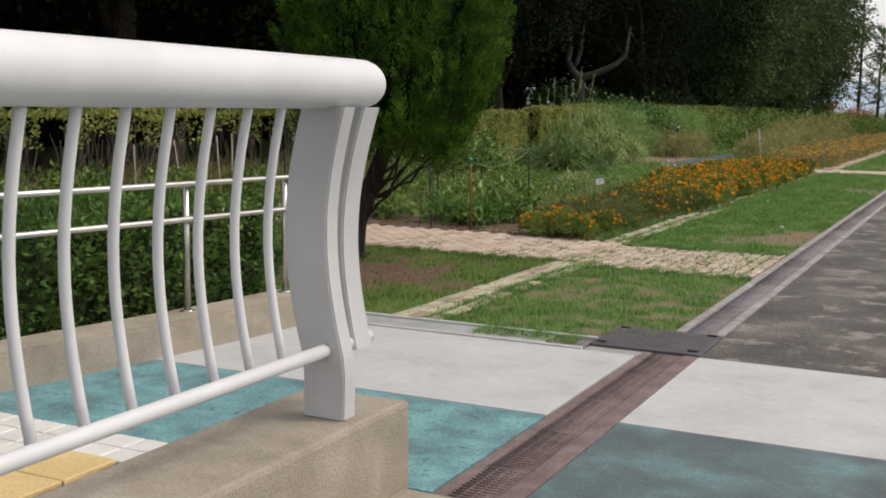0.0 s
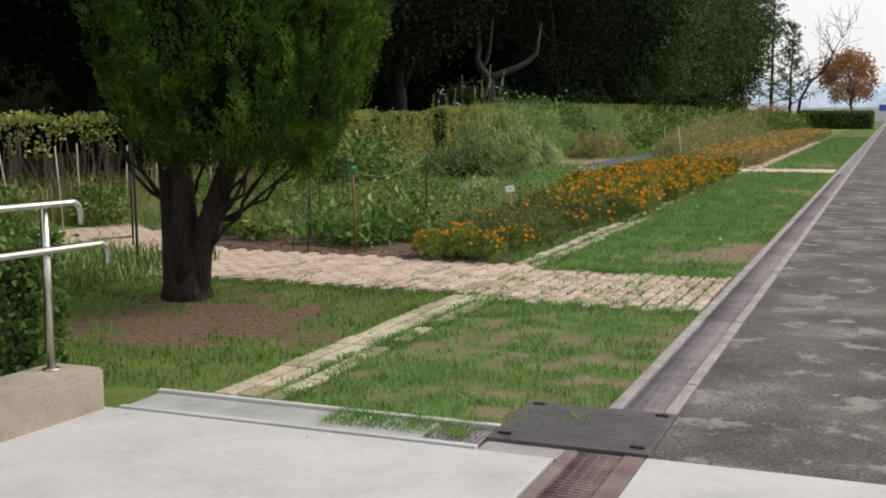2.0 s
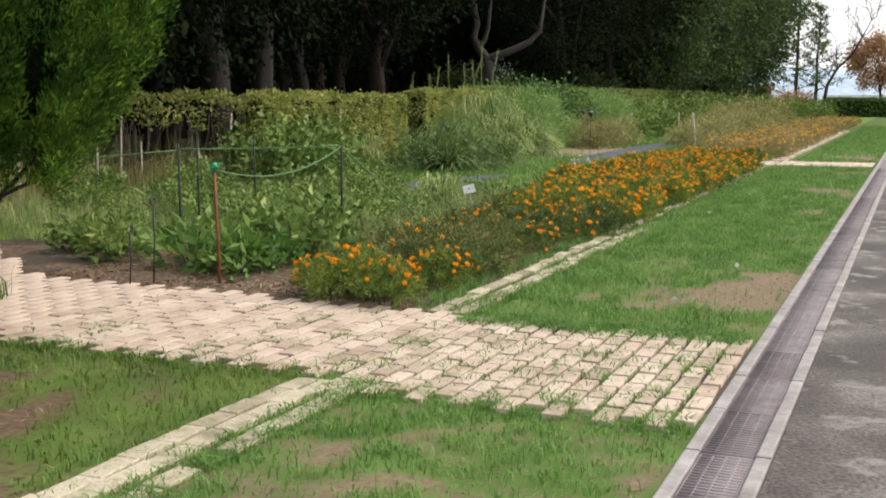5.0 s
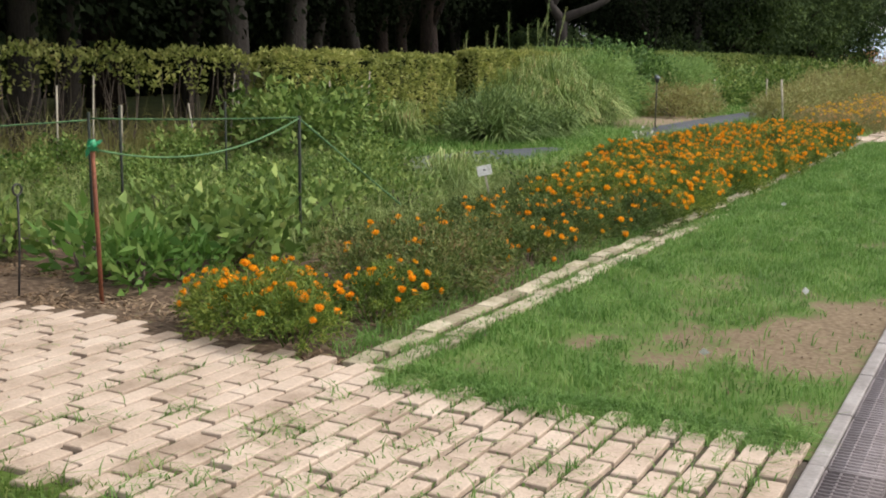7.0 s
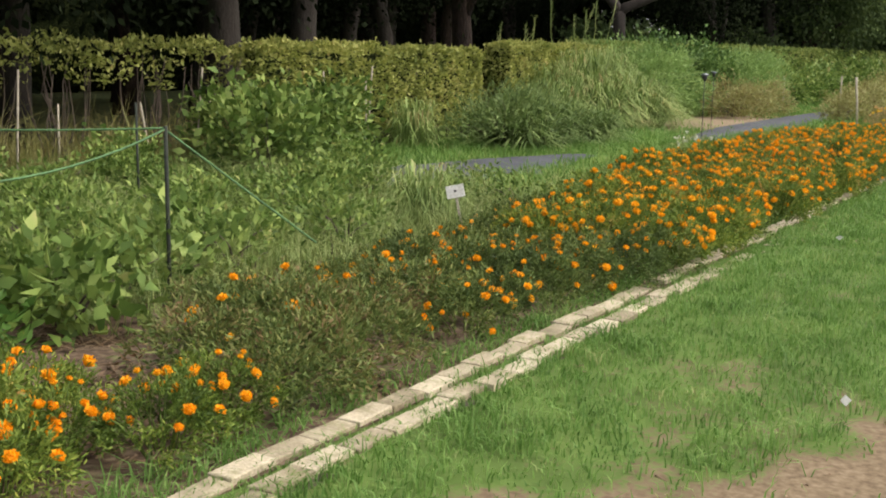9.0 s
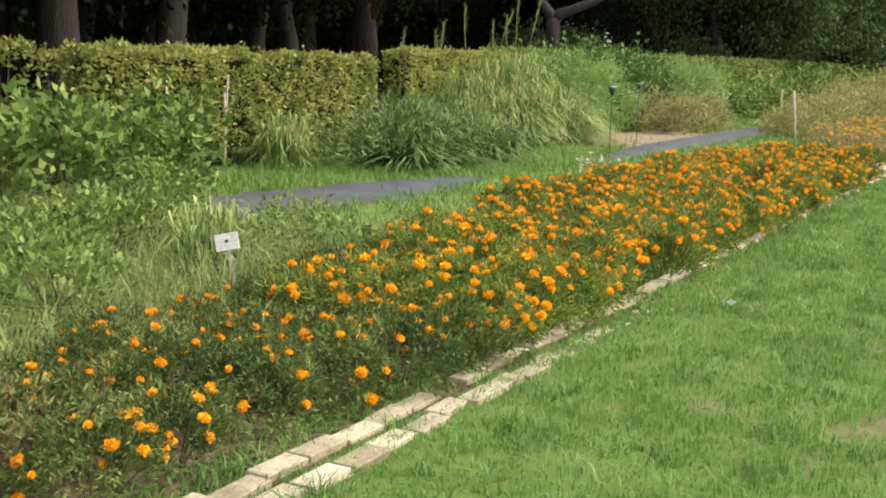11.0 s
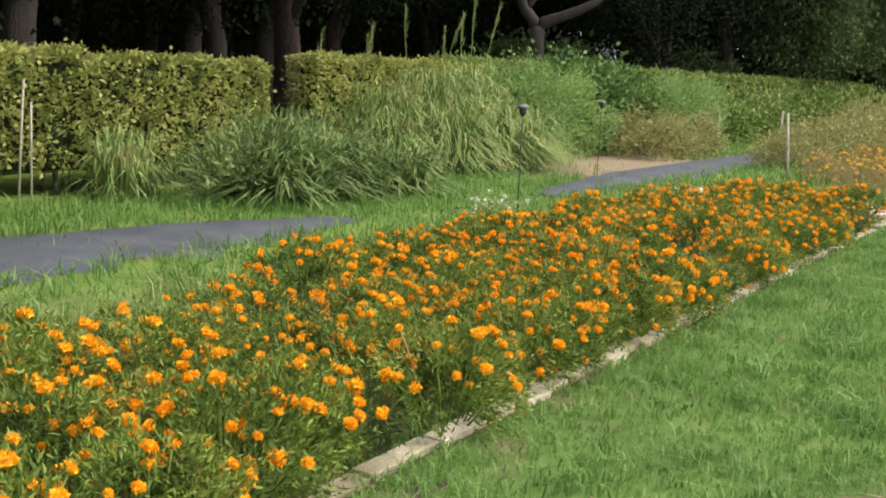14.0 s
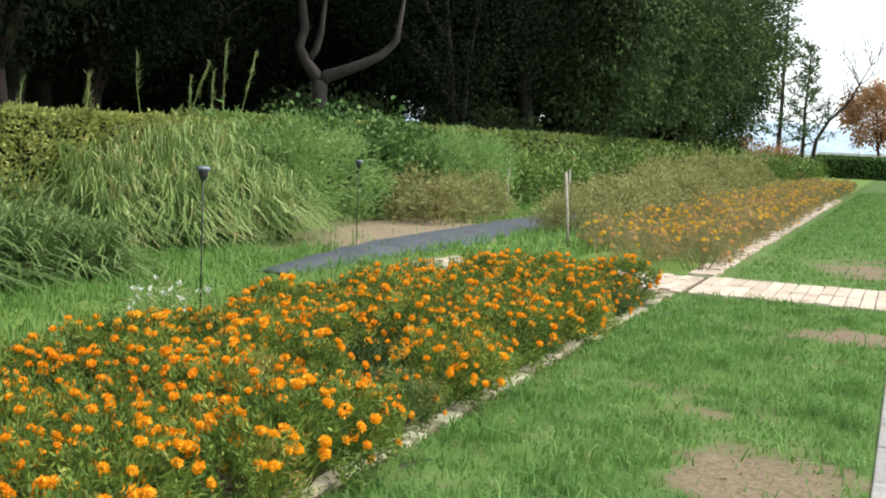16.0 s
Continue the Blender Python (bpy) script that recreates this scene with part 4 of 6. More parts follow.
# the forked pale-barked tree
fork = new("forked_tree")
fork.matrix_basis = pose(-13.57, 38.55, -0.07, 0, 0, 22)
tagged(fork, "grey forked tree in front of the dark wood", "tree")
pipes("trunk", [(bent((0.03, 0, 0), (0.0, 0, 2.5), 0, 6, 0.01), np.array([0.27, 0.21, 0.185, 0.17, 0.165, 0.17])),
                (np.array([(0, 0, 2.45), (-0.12, 0, 2.64), (-0.33, 0, 2.9), (-0.46, 0, 3.2), (-0.36, 0.1, 3.6), (-0.42, 0.1, 4.0), (-0.62, 0, 5.6)], float), np.array([0.15, 0.14, 0.125, 0.11, 0.10, 0.09, 0.05])),
                (np.array([(0, 0, 2.45), (0.16, 0, 2.6), (0.5, 0, 2.72), (0.95, 0, 2.9), (1.3, 0.1, 3.1), (1.6, 0.15, 3.42), (1.75, 0.2, 4.4)], float), np.array([0.15, 0.14, 0.12, 0.105, 0.09, 0.07, 0.03])),
                (np.array([(-0.3, 0, 2.86), (-0.12, 0.1, 3.15), (-0.02, 0.1, 3.5), (0.1, 0.1, 4.6)], float), np.array([0.085, 0.08, 0.07, 0.03]))], M_BARKF, fork, seg=9)
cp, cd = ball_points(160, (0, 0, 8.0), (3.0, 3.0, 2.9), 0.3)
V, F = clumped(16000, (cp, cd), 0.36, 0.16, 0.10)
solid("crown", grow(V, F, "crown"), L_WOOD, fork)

# added backdrop sheet, coloured as the deep shade behind the trees
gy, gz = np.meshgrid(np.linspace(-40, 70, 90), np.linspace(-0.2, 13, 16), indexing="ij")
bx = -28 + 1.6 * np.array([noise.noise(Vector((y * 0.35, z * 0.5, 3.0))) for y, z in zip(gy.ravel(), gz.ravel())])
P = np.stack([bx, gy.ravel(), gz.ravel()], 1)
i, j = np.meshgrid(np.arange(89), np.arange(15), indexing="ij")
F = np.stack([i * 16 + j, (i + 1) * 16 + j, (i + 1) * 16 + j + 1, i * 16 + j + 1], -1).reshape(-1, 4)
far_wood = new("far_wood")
tagged(far_wood, "leafy backdrop sheet painted with the deep shade of the wood", "woods", kind="stuff")
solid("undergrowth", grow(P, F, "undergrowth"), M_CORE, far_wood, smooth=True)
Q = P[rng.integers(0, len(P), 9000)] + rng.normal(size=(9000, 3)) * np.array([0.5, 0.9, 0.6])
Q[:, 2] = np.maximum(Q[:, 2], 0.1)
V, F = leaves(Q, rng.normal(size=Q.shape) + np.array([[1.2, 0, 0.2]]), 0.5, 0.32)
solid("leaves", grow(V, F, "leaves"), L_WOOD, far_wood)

# edge trees at the right end of the wood
e1 = broad_tree("edge_tree", 11.5, 0.24, 2.9, 2.0, 42000, 0.16, L_WOODR, M_BARK, "dark green broadleaf tree at the end of the wood", limbs=9, spread=0.34)
e1.matrix_basis = pose(-10.4, 61.5, -0.07)
tagged(e1, group="trees at the end of the wood")
for x, y, s in ((-11.8, 56.0, 1.0), (-11.6, 50.5, 0.95), (-12.2, 64.0, 1.1), (-14.5, 60.5, 1.15), (-10.6, 68.0, 0.95), (-15.0, 54.0, 1.1)):
    copy_thing(e1, pose(x, y, -0.07, 0, 0, rng.uniform(0, 360)) @ Matrix.Scale(s, 4))

under = shrub("undergrowth_bush", (2.2, 2.0, 2.6), 5200, 0.2, 0.12, L_WOODR, "dark bush under the trees at the end of the wood", spread=0.24, clumps=90)
under.matrix_basis = pose(-12.6, 57.0, 0)
tagged(under, group="dark bushes under the trees")
for x, y, s_ in ((-11.3, 63.5, 1.0), (-14.5, 52.0, 1.1), (-13.2, 66.0, 1.1), (-13.6, 47.5, 0.9), (-15.5, 42.5, 0.9), (-10.4, 69.5, 0.8)):
    copy_thing(under, pose(x, y, -0.05, 0, 0, rng.uniform(0, 360)) @ Matrix.Scale(s_, 4))

# thin conifers, a bare leaning tree and an autumn tree far off
for x, y, h in ((-7.9, 74.0, 11.2), (-6.95, 76.0, 7.0)):
    con = new("conifer")
    con.location = (x, y, -0.07)
    tagged(con, "thin sparse conifer against the pale sky", "tree", group="thin conifers")
    runs, lv = [(bent((0, 0, 0), (0.1, 0, h), 0, 9, 0.006), np.linspace(0.13, 0.02, 9))], []
    for k in range(26):
        z, a = 1.8 + (h - 2.0) * k / 26, k * 2.4
        ln = (1.75 - 1.4 * k / 26) * rng.uniform(0.6, 1.15)
        q = np.array([ln * math.cos(a), ln * math.sin(a), z + 0.45 * ln])
        b = bent((0.1 * z / h, 0, z), q, -0.06, 6, 0.03)
        runs.append((b, np.linspace(0.025, 0.008, 6)))
        lv.append(b[rng.integers(1, 6, 55)] + rng.normal(size=(55, 3)) * 0.09)
    pipes("trunk", runs, M_BARK, con, seg=6)
    lv = np.concatenate(lv)
    V, F = leaves(lv, rng.normal(size=lv.shape) + np.array([[0, 0, 0.4]]), 0.24, 0.07)
    solid("needles", grow(V, F, "needles"), L_WOODR, con)

bare = new("bare_tree")
bare.location = (-6.8, 78.0, -0.07)
tagged(bare, "dark leafless tree leaning over, with fine twigs", "tree")
stem = np.array([(0, 0, 0), (0.2, 0, 1.0), (0.35, 0, 2.1), (0.9, 0, 3.1), (1.7, 0, 3.9), (2.2, 0, 4.9), (2.7, 0, 5.9)], float)
runs = [(stem, np.array([0.14, 0.12, 0.10, 0.08, 0.06, 0.04, 0.02]))]
for k in range(20):
    s = stem[rng.integers(2, 7)]
    q = s + np.array([rng.uniform(-1.1, 1.6), rng.uniform(-1, 1), rng.uniform(0.5, 2.0)])
    b = bent(s, q, 0.1, 6, 0.09)
    runs.append((b, np.linspace(0.026, 0.009, 6)))
    for _ in range(5):
        s2 = b[rng.integers(2, 6)]
        runs.append((bent(s2, s2 + rng.normal(size=3) * 0.5 + np.array([0.1, 0, 0.5]), 0, 4, 0.1), np.linspace(0.014, 0.006, 4)))
pipes("trunk", runs, M_BARK, bare, seg=5)

autumn = broad_tree("autumn_tree", 5.3, 0.11, 2.1, 1.9, 5000, 0.2, L_AUTUMN, M_BARK, "small tree with rusty orange autumn leaves", spread=0.25)
autumn.matrix_basis = pose(-3.5, 86.0, -0.07)
for x, y, s in ((-9.2, 70, 1.0), (-7.8, 71, 0.8)):
    rb = shrub("rusty_shrub", (1.7 * s, 1.2 * s, 1.9 * s), 2200, 0.14, 0.08, L_AUTUMN, "rust-coloured shrub below the edge trees", spread=0.16)
    rb.matrix_basis = pose(x, y, 0)


# ---- hedges ----
def hedge(name, x0, x1, y0, y1, z0, z1, n, leaf, material, label, core=True, stems=0, dx=0.0, gappy=0.0):
    """A clipped hedge: a core coloured as inner shade, stems, and leaves over its faces."""
    ob = new(name)
    ob.location = (0, 0, 0)
    tagged(ob, label, "hedge")
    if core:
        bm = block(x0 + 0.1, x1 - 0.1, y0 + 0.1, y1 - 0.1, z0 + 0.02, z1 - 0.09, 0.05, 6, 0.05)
        part("shade_core", bm, M_CORE, ob)
    A = np.array([(x1 - x0) * (y1 - y0), (y1 - y0) * (z1 - z0), (y1 - y0) * (z1 - z0) * 0.4, 2 * (x1 - x0) * (z1 - z0)])
    face = rng.choice(4, n, p=A / A.sum())
    u, v = rng.uniform(0, 1, n), rng.uniform(0, 1, n)
    P = np.stack([x0 + (x1 - x0) * u, y0 + (y1 - y0) * v, z0 + (z1 - z0) * rng.uniform(0, 1, n)], 1)
    D = rng.normal(size=(n, 3)) * 0.65
    for f, ax, val, way in ((0, 2, z1, (0, 0, 1)), (1, 0, x1, (1, 0, 0.3)), (2, 0, x0, (-1, 0, 0.3))):
        m = face == f
        P[m, ax] = val
        D[m] += way
    m = face == 3
    P[m, 1] = np.where(rng.uniform(0, 1, m.sum()) < 0.5, y0, y1)
    bump = np.array([noise.noise(Vector(p * 2.2)) for p in P])
    fine = np.array([noise.noise(Vector(p * 6.5)) for p in P])
    tuft = np.array([noise.noise(Vector((p[0] * 3, p[1] * 3, 7.0))) for p in P])
    P += unit(D) * (0.09 * bump + 0.05 * fine + rng.normal(size=n) * 0.025 - 0.04)[:, None]
    P[:, 2] += np.where(P[:, 2] > z1 - 0.15, 0.5 * gappy * 0.3 * tuft, 0)
    keep = (bump + 0.6 * fine) > -1.2 + gappy * (1.5 - (P[:, 2] - z0) / max(0.1, z1 - z0))
    V, F = leaves(P[keep], D[keep], leaf, leaf * 0.6)
    solid("leaves", grow(V, F, "leaves"), material, ob)
    if stems:
        runs = []
        for _ in range(stems):
            x, y = rng.uniform(x0 + 0.1, x1 - 0.1), rng.uniform(y0, y1)
            for _ in range(2):
                q = (x + rng.normal() * 0.12, y + rng.normal() * 0.16, rng.uniform(z0, z1 - 0.1))
                runs.append((bent((x, y, -0.06), q, 0.03, 5, 0.08), np.linspace(0.011, 0.005, 5)))
        tagged(pipes("stem_thicket", runs, M_TWIG, ob, seg=5), kind="stuff")
    return ob


hedge("hedge", -10.75, -10.2, 2.0, 19.9, 0.84, 1.31, 13000, 0.06, L_HEDGE, "leggy clipped hedge with bare stems and yellow-green top", core=False, stems=170, gappy=1.02)
hedge("hedge", -10.55, -10.15, 19.9, 25.12, 0.2, 1.33, 14500, 0.064, L_HEDGE, "clipped yellow-green hedge ending at a gap", stems=40, gappy=0.6)
hedge("hedge", -10.6, -10.1, 25.95, 30.0, 0.1, 1.42, 17500, 0.058, L_HEDGE, "clipped yellow-green hedge half hidden by tall grass", gappy=0.15)
hedge("hedge", -11.1, -10.3, 30.0, 74.0, 0.05, 1.5, 30000, 0.10, L_HEDGEF, "long clipped hedge along the dark wood", gappy=0.1)
hedge("bush_row", -6.5, -4.78, -2.0, 6.95, 0.0, 0.74, 34000, 0.05, L_BUSH, "dense dark green bushes behind the kerb wall", gappy=0.1)
hedge("low_hedge", -7.0, -2.2, 83.5, 85.5, 0.0, 1.15, 4000, 0.16, L_BUSH, "low dark green clipped hedge at the far end", gappy=0.0)

# ---- clipped conifer by the path ----
cyp = new("clipped_conifer")
cyp.location = (-5.52, 9.13, 0)
tagged(cyp, "clipped green conifer with several dark stems above bare earth", "tree")
STEMS = (([(0.0, 0, -0.06), (-0.01, 0, 0.12), (-0.05, 0.0, 0.45), (-0.09, 0.02, 0.95), (-0.16, 0.02, 1.4), (-0.1, 0.0, 2.3)], [0.215, 0.17, 0.135, 0.12, 0.10, 0.05]),
         ([(0.06, 0, 0.02), (0.10, 0.02, 0.34), (0.24, 0.02, 0.66), (0.40, 0.0, 1.0), (0.52, 0.0, 1.7)], [0.12, 0.10, 0.085, 0.075, 0.04]),
         ([(0.02, -0.08, 0.1), (0.03, -0.12, 0.5), (0.10, -0.16, 0.95), (0.2, -0.2, 1.6)], [0.08, 0.065, 0.055, 0.03]),
         ([(-0.06, 0.06, 0.15), (-0.14, 0.1, 0.6), (-0.3, 0.14, 1.1), (-0.42, 0.2, 1.8)], [0.08, 0.06, 0.05, 0.03]))
for pts_, radii_ in STEMS:
    pipe("stem", np.array(pts_, float), np.array(radii_), M_BARK, cyp, seg=12)
for k in range(9):
    a = 0.7 * k + rng.uniform(-0.15, 0.15)
    foot = np.array([0.17 * math.cos(a), 0.17 * math.sin(a), -0.05])
    line_ = np.array([foot, foot * 0.72 + (0, 0, 0.16), (0.115 * math.cos(a + 0.2) - 0.03, 0.115 * math.sin(a + 0.2), 0.42), (0.09 * math.cos(a + 0.4) - 0.07, 0.09 * math.sin(a + 0.4), 0.85), (0.05 * math.cos(a + 0.6) - 0.13, 0.05 * math.sin(a + 0.6), 1.3)])
    line_[1:4] += rng.normal(size=(3, 3)) * 0.012
    pipe("bark_ridge", line_, np.array([0.045, 0.042, 0.036, 0.034, 0.02]), M_BARK, cyp, seg=7)
for k in range(12):
    right = k < 7
    a = rng.uniform(-0.75, 0.75) if right else rng.uniform(1.0, 5.3)
    s = np.array([0.16, 0.02, rng.uniform(0.36, 0.72)]) if right else np.array([-0.06, 0.05, rng.uniform(0.6, 0.95)])
    ln = rng.uniform(0.45, 1.0) if right else rng.uniform(0.3, 0.6)
    q = s + np.array([ln * math.cos(a), ln * math.sin(a), 0])
    q[2] = rng.uniform(1.1, 1.4)
    pipe("branch", bent(s, q, -0.13, 9, 0.05), np.linspace(0.021, 0.006, 9), M_BARK, cyp, seg=6)
cx, top_z = np.array([0.48, 0.05]), 4.3


def cyp_radius(z):
    """The crown's outline: a wide egg, rounded in below."""
    u = (z - 1.0) / (top_z - 1.0)
    return 0.93 * np.where(u < 0.34, np.sqrt(np.clip(1 - ((0.34 - u) / 0.40) ** 2, 0, 1)), np.clip(1 - (np.maximum(0, u - 0.34) / 0.68) ** 2.2, 0, 1) ** 0.75)


n, per = 1450, 140
z = 1.0 + (top_z - 1.0) * rng.uniform(0, 1, n) ** 1.15
a = rng.uniform(0, 2 * np.pi, n)
lobe = 1 + 0.07 * np.sin(7 * a + 0.8 + 0.5 * z) + 0.05 * np.sin(13 * a + 2.1 * z) + rng.normal(size=n) * 0.045
r = cyp_radius(z) * lobe * np.where(np.arange(n) % 4 == 0, 0.86, 1.0)
low_edge = 1.06 + 0.28 * np.maximum(0, cx[0] - 0.1 - (cx[0] + r * np.cos(a))) + rng.normal(size=n) * 0.05
C0 = np.stack([cx[0] + r * np.cos(a), cx[1] + r * np.sin(a), np.maximum(z, low_edge)], 1)
axis = unit(np.stack([0.42 * np.cos(a), 0.42 * np.sin(a), np.full(n, 1.0)], 1) + rng.normal(size=(n, 3)) * 0.14)
k = np.repeat(np.arange(n), per)
u = rng.uniform(0, 1, n * per) ** 0.8
size = rng.uniform(0.7, 1.3, n)[k]
wide_ = 0.062 * np.sin(np.pi * np.clip(0.12 + 0.88 * u, 0, 1)) ** 0.7 * size
off = rng.normal(size=(n * per, 3))
off = unit(off) * (wide_ * rng.uniform(0.35, 1.0, n * per))[:, None]
P = C0[k] + axis[k] * ((u - 0.45) * 0.36 * size)[:, None] + off
D = axis[k] * 1.1 + unit(off) * 0.75 + rng.normal(size=(n * per, 3)) * 0.18
V, F = leaves(P, D, 0.034, 0.0095)
solid("crown", grow(V, F, "crown"), L_CYP, cyp)
# Added inner shell, near black so gaps between the sprays read as shade.
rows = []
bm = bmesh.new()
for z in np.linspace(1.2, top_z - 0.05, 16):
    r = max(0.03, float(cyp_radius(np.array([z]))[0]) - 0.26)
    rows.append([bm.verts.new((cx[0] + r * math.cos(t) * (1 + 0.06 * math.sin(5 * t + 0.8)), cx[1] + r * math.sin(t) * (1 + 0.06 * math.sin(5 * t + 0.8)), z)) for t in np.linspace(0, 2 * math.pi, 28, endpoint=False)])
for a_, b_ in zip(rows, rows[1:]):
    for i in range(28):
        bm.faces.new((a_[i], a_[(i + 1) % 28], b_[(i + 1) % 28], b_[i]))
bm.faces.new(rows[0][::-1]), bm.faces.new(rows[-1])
part("shade_core", bm, M_CYPIN, cyp)
turf("needle_litter", -6.4, -4.2, 7.6, 9.9, 2600, 0.012, 0.012, lambda P: patch(P, -5.2, 8.6, 1.2, 1.4), "brown needles and dry leaves on bare earth", L_LITTER, lo=0.1, lean=2.5)


# ---- marigolds ----
def blossom_mesh(name, r, material):
    """A ruffled pompom head of overlapping petals on a green cup."""
    n = 44
    k = np.arange(n)
    zz = 1 - 1.15 * (k + 0.5) / n
    a = k * 2.4
    d = np.stack([np.cos(a) * np.sqrt(1 - zz ** 2), np.sin(a) * np.sqrt(1 - zz ** 2), zz * 0.8], 1)
    V, F = leaves(d * r * 0.45, d + rng.normal(size=d.shape) * 0.3, r * 0.55, r * 0.6, 0.2)
    cup, q, t = pipe_arrays([(0, 0, -r * 0.6), (0, 0, -r * 0.2), (0, 0, r * 0.45)], [r * 0.3, r * 0.7, r * 0.6], 7)
    me = grow(np.concatenate([V, cup]), [np.concatenate([F, q + len(V)]), t + len(V)], name)
    me.materials.append(material)
    return me


HEADS = [blossom_mesh("blossom", r, m) for r, m in ((0.023, L_ORANGE), (0.017, L_ORANGE), (0.026, L_ORANGE))]
HEADS_DULL = [blossom_mesh("blossom", r, m) for r, m in ((0.028, L_YELLOW), (0.027, L_DULL), (0.03, L_DULL))]


def marigold(heads, n_heads, r, h, leaf_mat, label, n_leaf=2800):
    """One marigold plant: feathery foliage, with its flower heads as parts."""
    cp, cd = ball_points(62, (0, 0, h * 0.44), (r, r, h * 0.52), 0.5, -0.6)
    cp[:, 2] = np.maximum(0.03, cp[:, 2])
    V, F = clumped(n_leaf, (cp, cd + np.array([[0, 0, 0.35]])), 0.023, 0.031, 0.008)
    V[:, 2] = np.maximum(V[:, 2], 0.004)
    plant = new("marigold")
    tagged(plant, label, "flower")
    tagged(solid("foliage", grow(V, F, "foliage"), leaf_mat, plant), kind="stuff")
    d = unit(rng.normal(size=(n_heads, 3)) * np.array([1, 1, 0.5]) + np.array([[0, 0, 0.75]]))
    tips = d * np.array([r * 1.02, r * 1.02, h * 0.56]) * rng.uniform(0.85, 1.12, n_heads)[:, None] + np.array([[0, 0, h * 0.46]])
    tips[:, 2] = np.maximum(tips[:, 2], 0.07)
    runs = [(bent((t[0] * 0.3, t[1] * 0.3, 0.0), t - d_ * 0.01, 0.02, 4, 0.03), np.linspace(0.004, 0.003, 4)) for t, d_ in zip(tips, d)]
    if runs:
        tagged(pipes("stalk_tangle", runs, leaf_mat, plant, seg=4), kind="stuff")
    for t, d_ in zip(tips, d):
        ob = new("blossom", random.choice(heads))
        ob.parent = plant
        q = Vector(d_ + np.array([0.25, -0.2, 0.4])).to_track_quat("Z", "Y")
        ob.matrix_basis = Matrix.LocRotScale(Vector(t), q, Vector((1, 1, 1)) * random.uniform(0.85, 1.15))
    return plant


FULL = [marigold(HEADS, k, 0.27, 0.34, L_MARI, "bushy marigold plant covered in orange flower heads") for k in (23, 17, 20)]
RICH = [marigold(HEADS, k, 0.27, 0.34, L_MARI, "lush marigold plant thickly covered in orange flower heads") for k in (33, 27, 30)]
SOME = [marigold(HEADS, k, 0.27, 0.29, L_MARID, "bushy green marigold plant with a few orange flower heads") for k in (13, 10)]
FEW = [marigold(HEADS, k, 0.29, 0.27, L_WITHER, "half withered marigold plant with few flower heads", 2400) for k in (1, 0, 3)]
CORNER = [marigold(HEADS, k, 0.27, 0.31, L_MARI, "green marigold plant with orange heads at the bed corner") for k in (18, 15)]
DULL = [marigold(HEADS_DULL, k, 0.38, 0.42, L_DRYM, "faded marigold plant with brownish yellow heads", 1500) for k in (15, 18)]
for kinds, g in ((FULL, "marigolds of the long bed"), (RICH, "marigolds of the long bed"), (SOME, "marigolds of the long bed"), (FEW, "marigolds of the long bed"), (CORNER, "marigolds at the bed corner"), (DULL, "faded marigolds of the far bed")):
    for p_ in kinds:
        tagged(p_, group=g)
placed = {}


def plant_out(kinds, x, y, z=0.0):
    k = random.choice(kinds)
    m = pose(x, y, z, 0, 0, random.uniform(0, 360)) @ Matrix.Scale(random.uniform(0.85, 1.12), 4)
    if k.name not in placed:
        placed[k.name] = 1
        k.matrix_basis = m
    else:
        copy_thing(k, m)


for x, y in ((-4.12, 11.74), (-4.38, 11.8), (-4.66, 11.92), (-4.24, 12.06), (-4.54, 12.16), (-4.03, 12.3), (-4.05, 12.58)):
    plant_out(CORNER, x, y)
y = 12.75
while y < 26.85:
    back = np.interp(y, [12.7, 14, 16, 18, 22, 27.3], [-4.75, -4.9, -5.1, -5.2, -5.55, -5.25])
    x = -3.86 - 0.2 * max(0.0, min(1.0, (15.6 - y) / 1.2))
    while x > back:
        px, py = x + random.uniform(-0.08, 0.08), y + random.uniform(-0.1, 0.1)
        f = (y - 14.4) / 3.2 + (value(px, py, 0.8, 3.0) - 0.5) * 1.4
        if y < 14.0 and random.random() < 0.1:
            x -= 0.37
            continue
        if f < 0.1:
            plant_out(FEW if random.random() < 0.75 else SOME, px, py)
        elif f < 0.65:
            plant_out(SOME, px, py)
        else:
            plant_out((RICH if y > 18.6 else FULL) if random.random() < 0.82 else SOME, px, py)
        x -= 0.37
    y += 0.365
y = 29.6
while y < 62:
    x = -3.95
    while x > np.interp(y, [29, 34, 62], [-5.0, -5.6, -5.6]):
        plant_out(DULL, x + random.uniform(-0.12, 0.12), y + random.uniform(-0.15, 0.15), 0.0)
        x -= 0.6
    y += 0.62 if y < 42 else 1.3

# ---- weeds, crops and wild plants in the garden ----
full = lambda P: np.full(len(P), 1.0)
dense = lambda P: 0.25 + 0.9 * values(P, 0.9, 21.0)
turf("grass", -9.9, -5.2, 18.0, 30.0, 26000, 0.13, 0.011, garden_cover, "low grass between the garden plants", lean=0.6)
turf("grass", -9.9, -5.2, 30.0, 46.0, 12000, 0.16, 0.018, garden_cover, "low grass in the far garden", lean=0.6)
turf("grass", -9.8, -6.4, 6.4, 11.0, 9000, 0.22, 0.012, full, "fresh green weeds behind the bushes", L_CROP, lean=0.6)
turf("weeds", -9.8, -5.25, 13.2, 18.4, 15000, 0.34, 0.005, dense, "tall wispy grey-green grass behind the flower bed", L_WISP, lean=0.75)
turf("weeds", -6.2, -5.1, 14.6, 27.2, 8000, 0.20, 0.007, dense, "grass along the back of the flower bed", L_WISP, lean=0.8)
turf("weeds", -10.9, -9.85, 4.0, 20.0, 11000, 0.6, 0.009, full, "dry weeds standing under the leggy hedge", L_BROWN, lean=0.5)
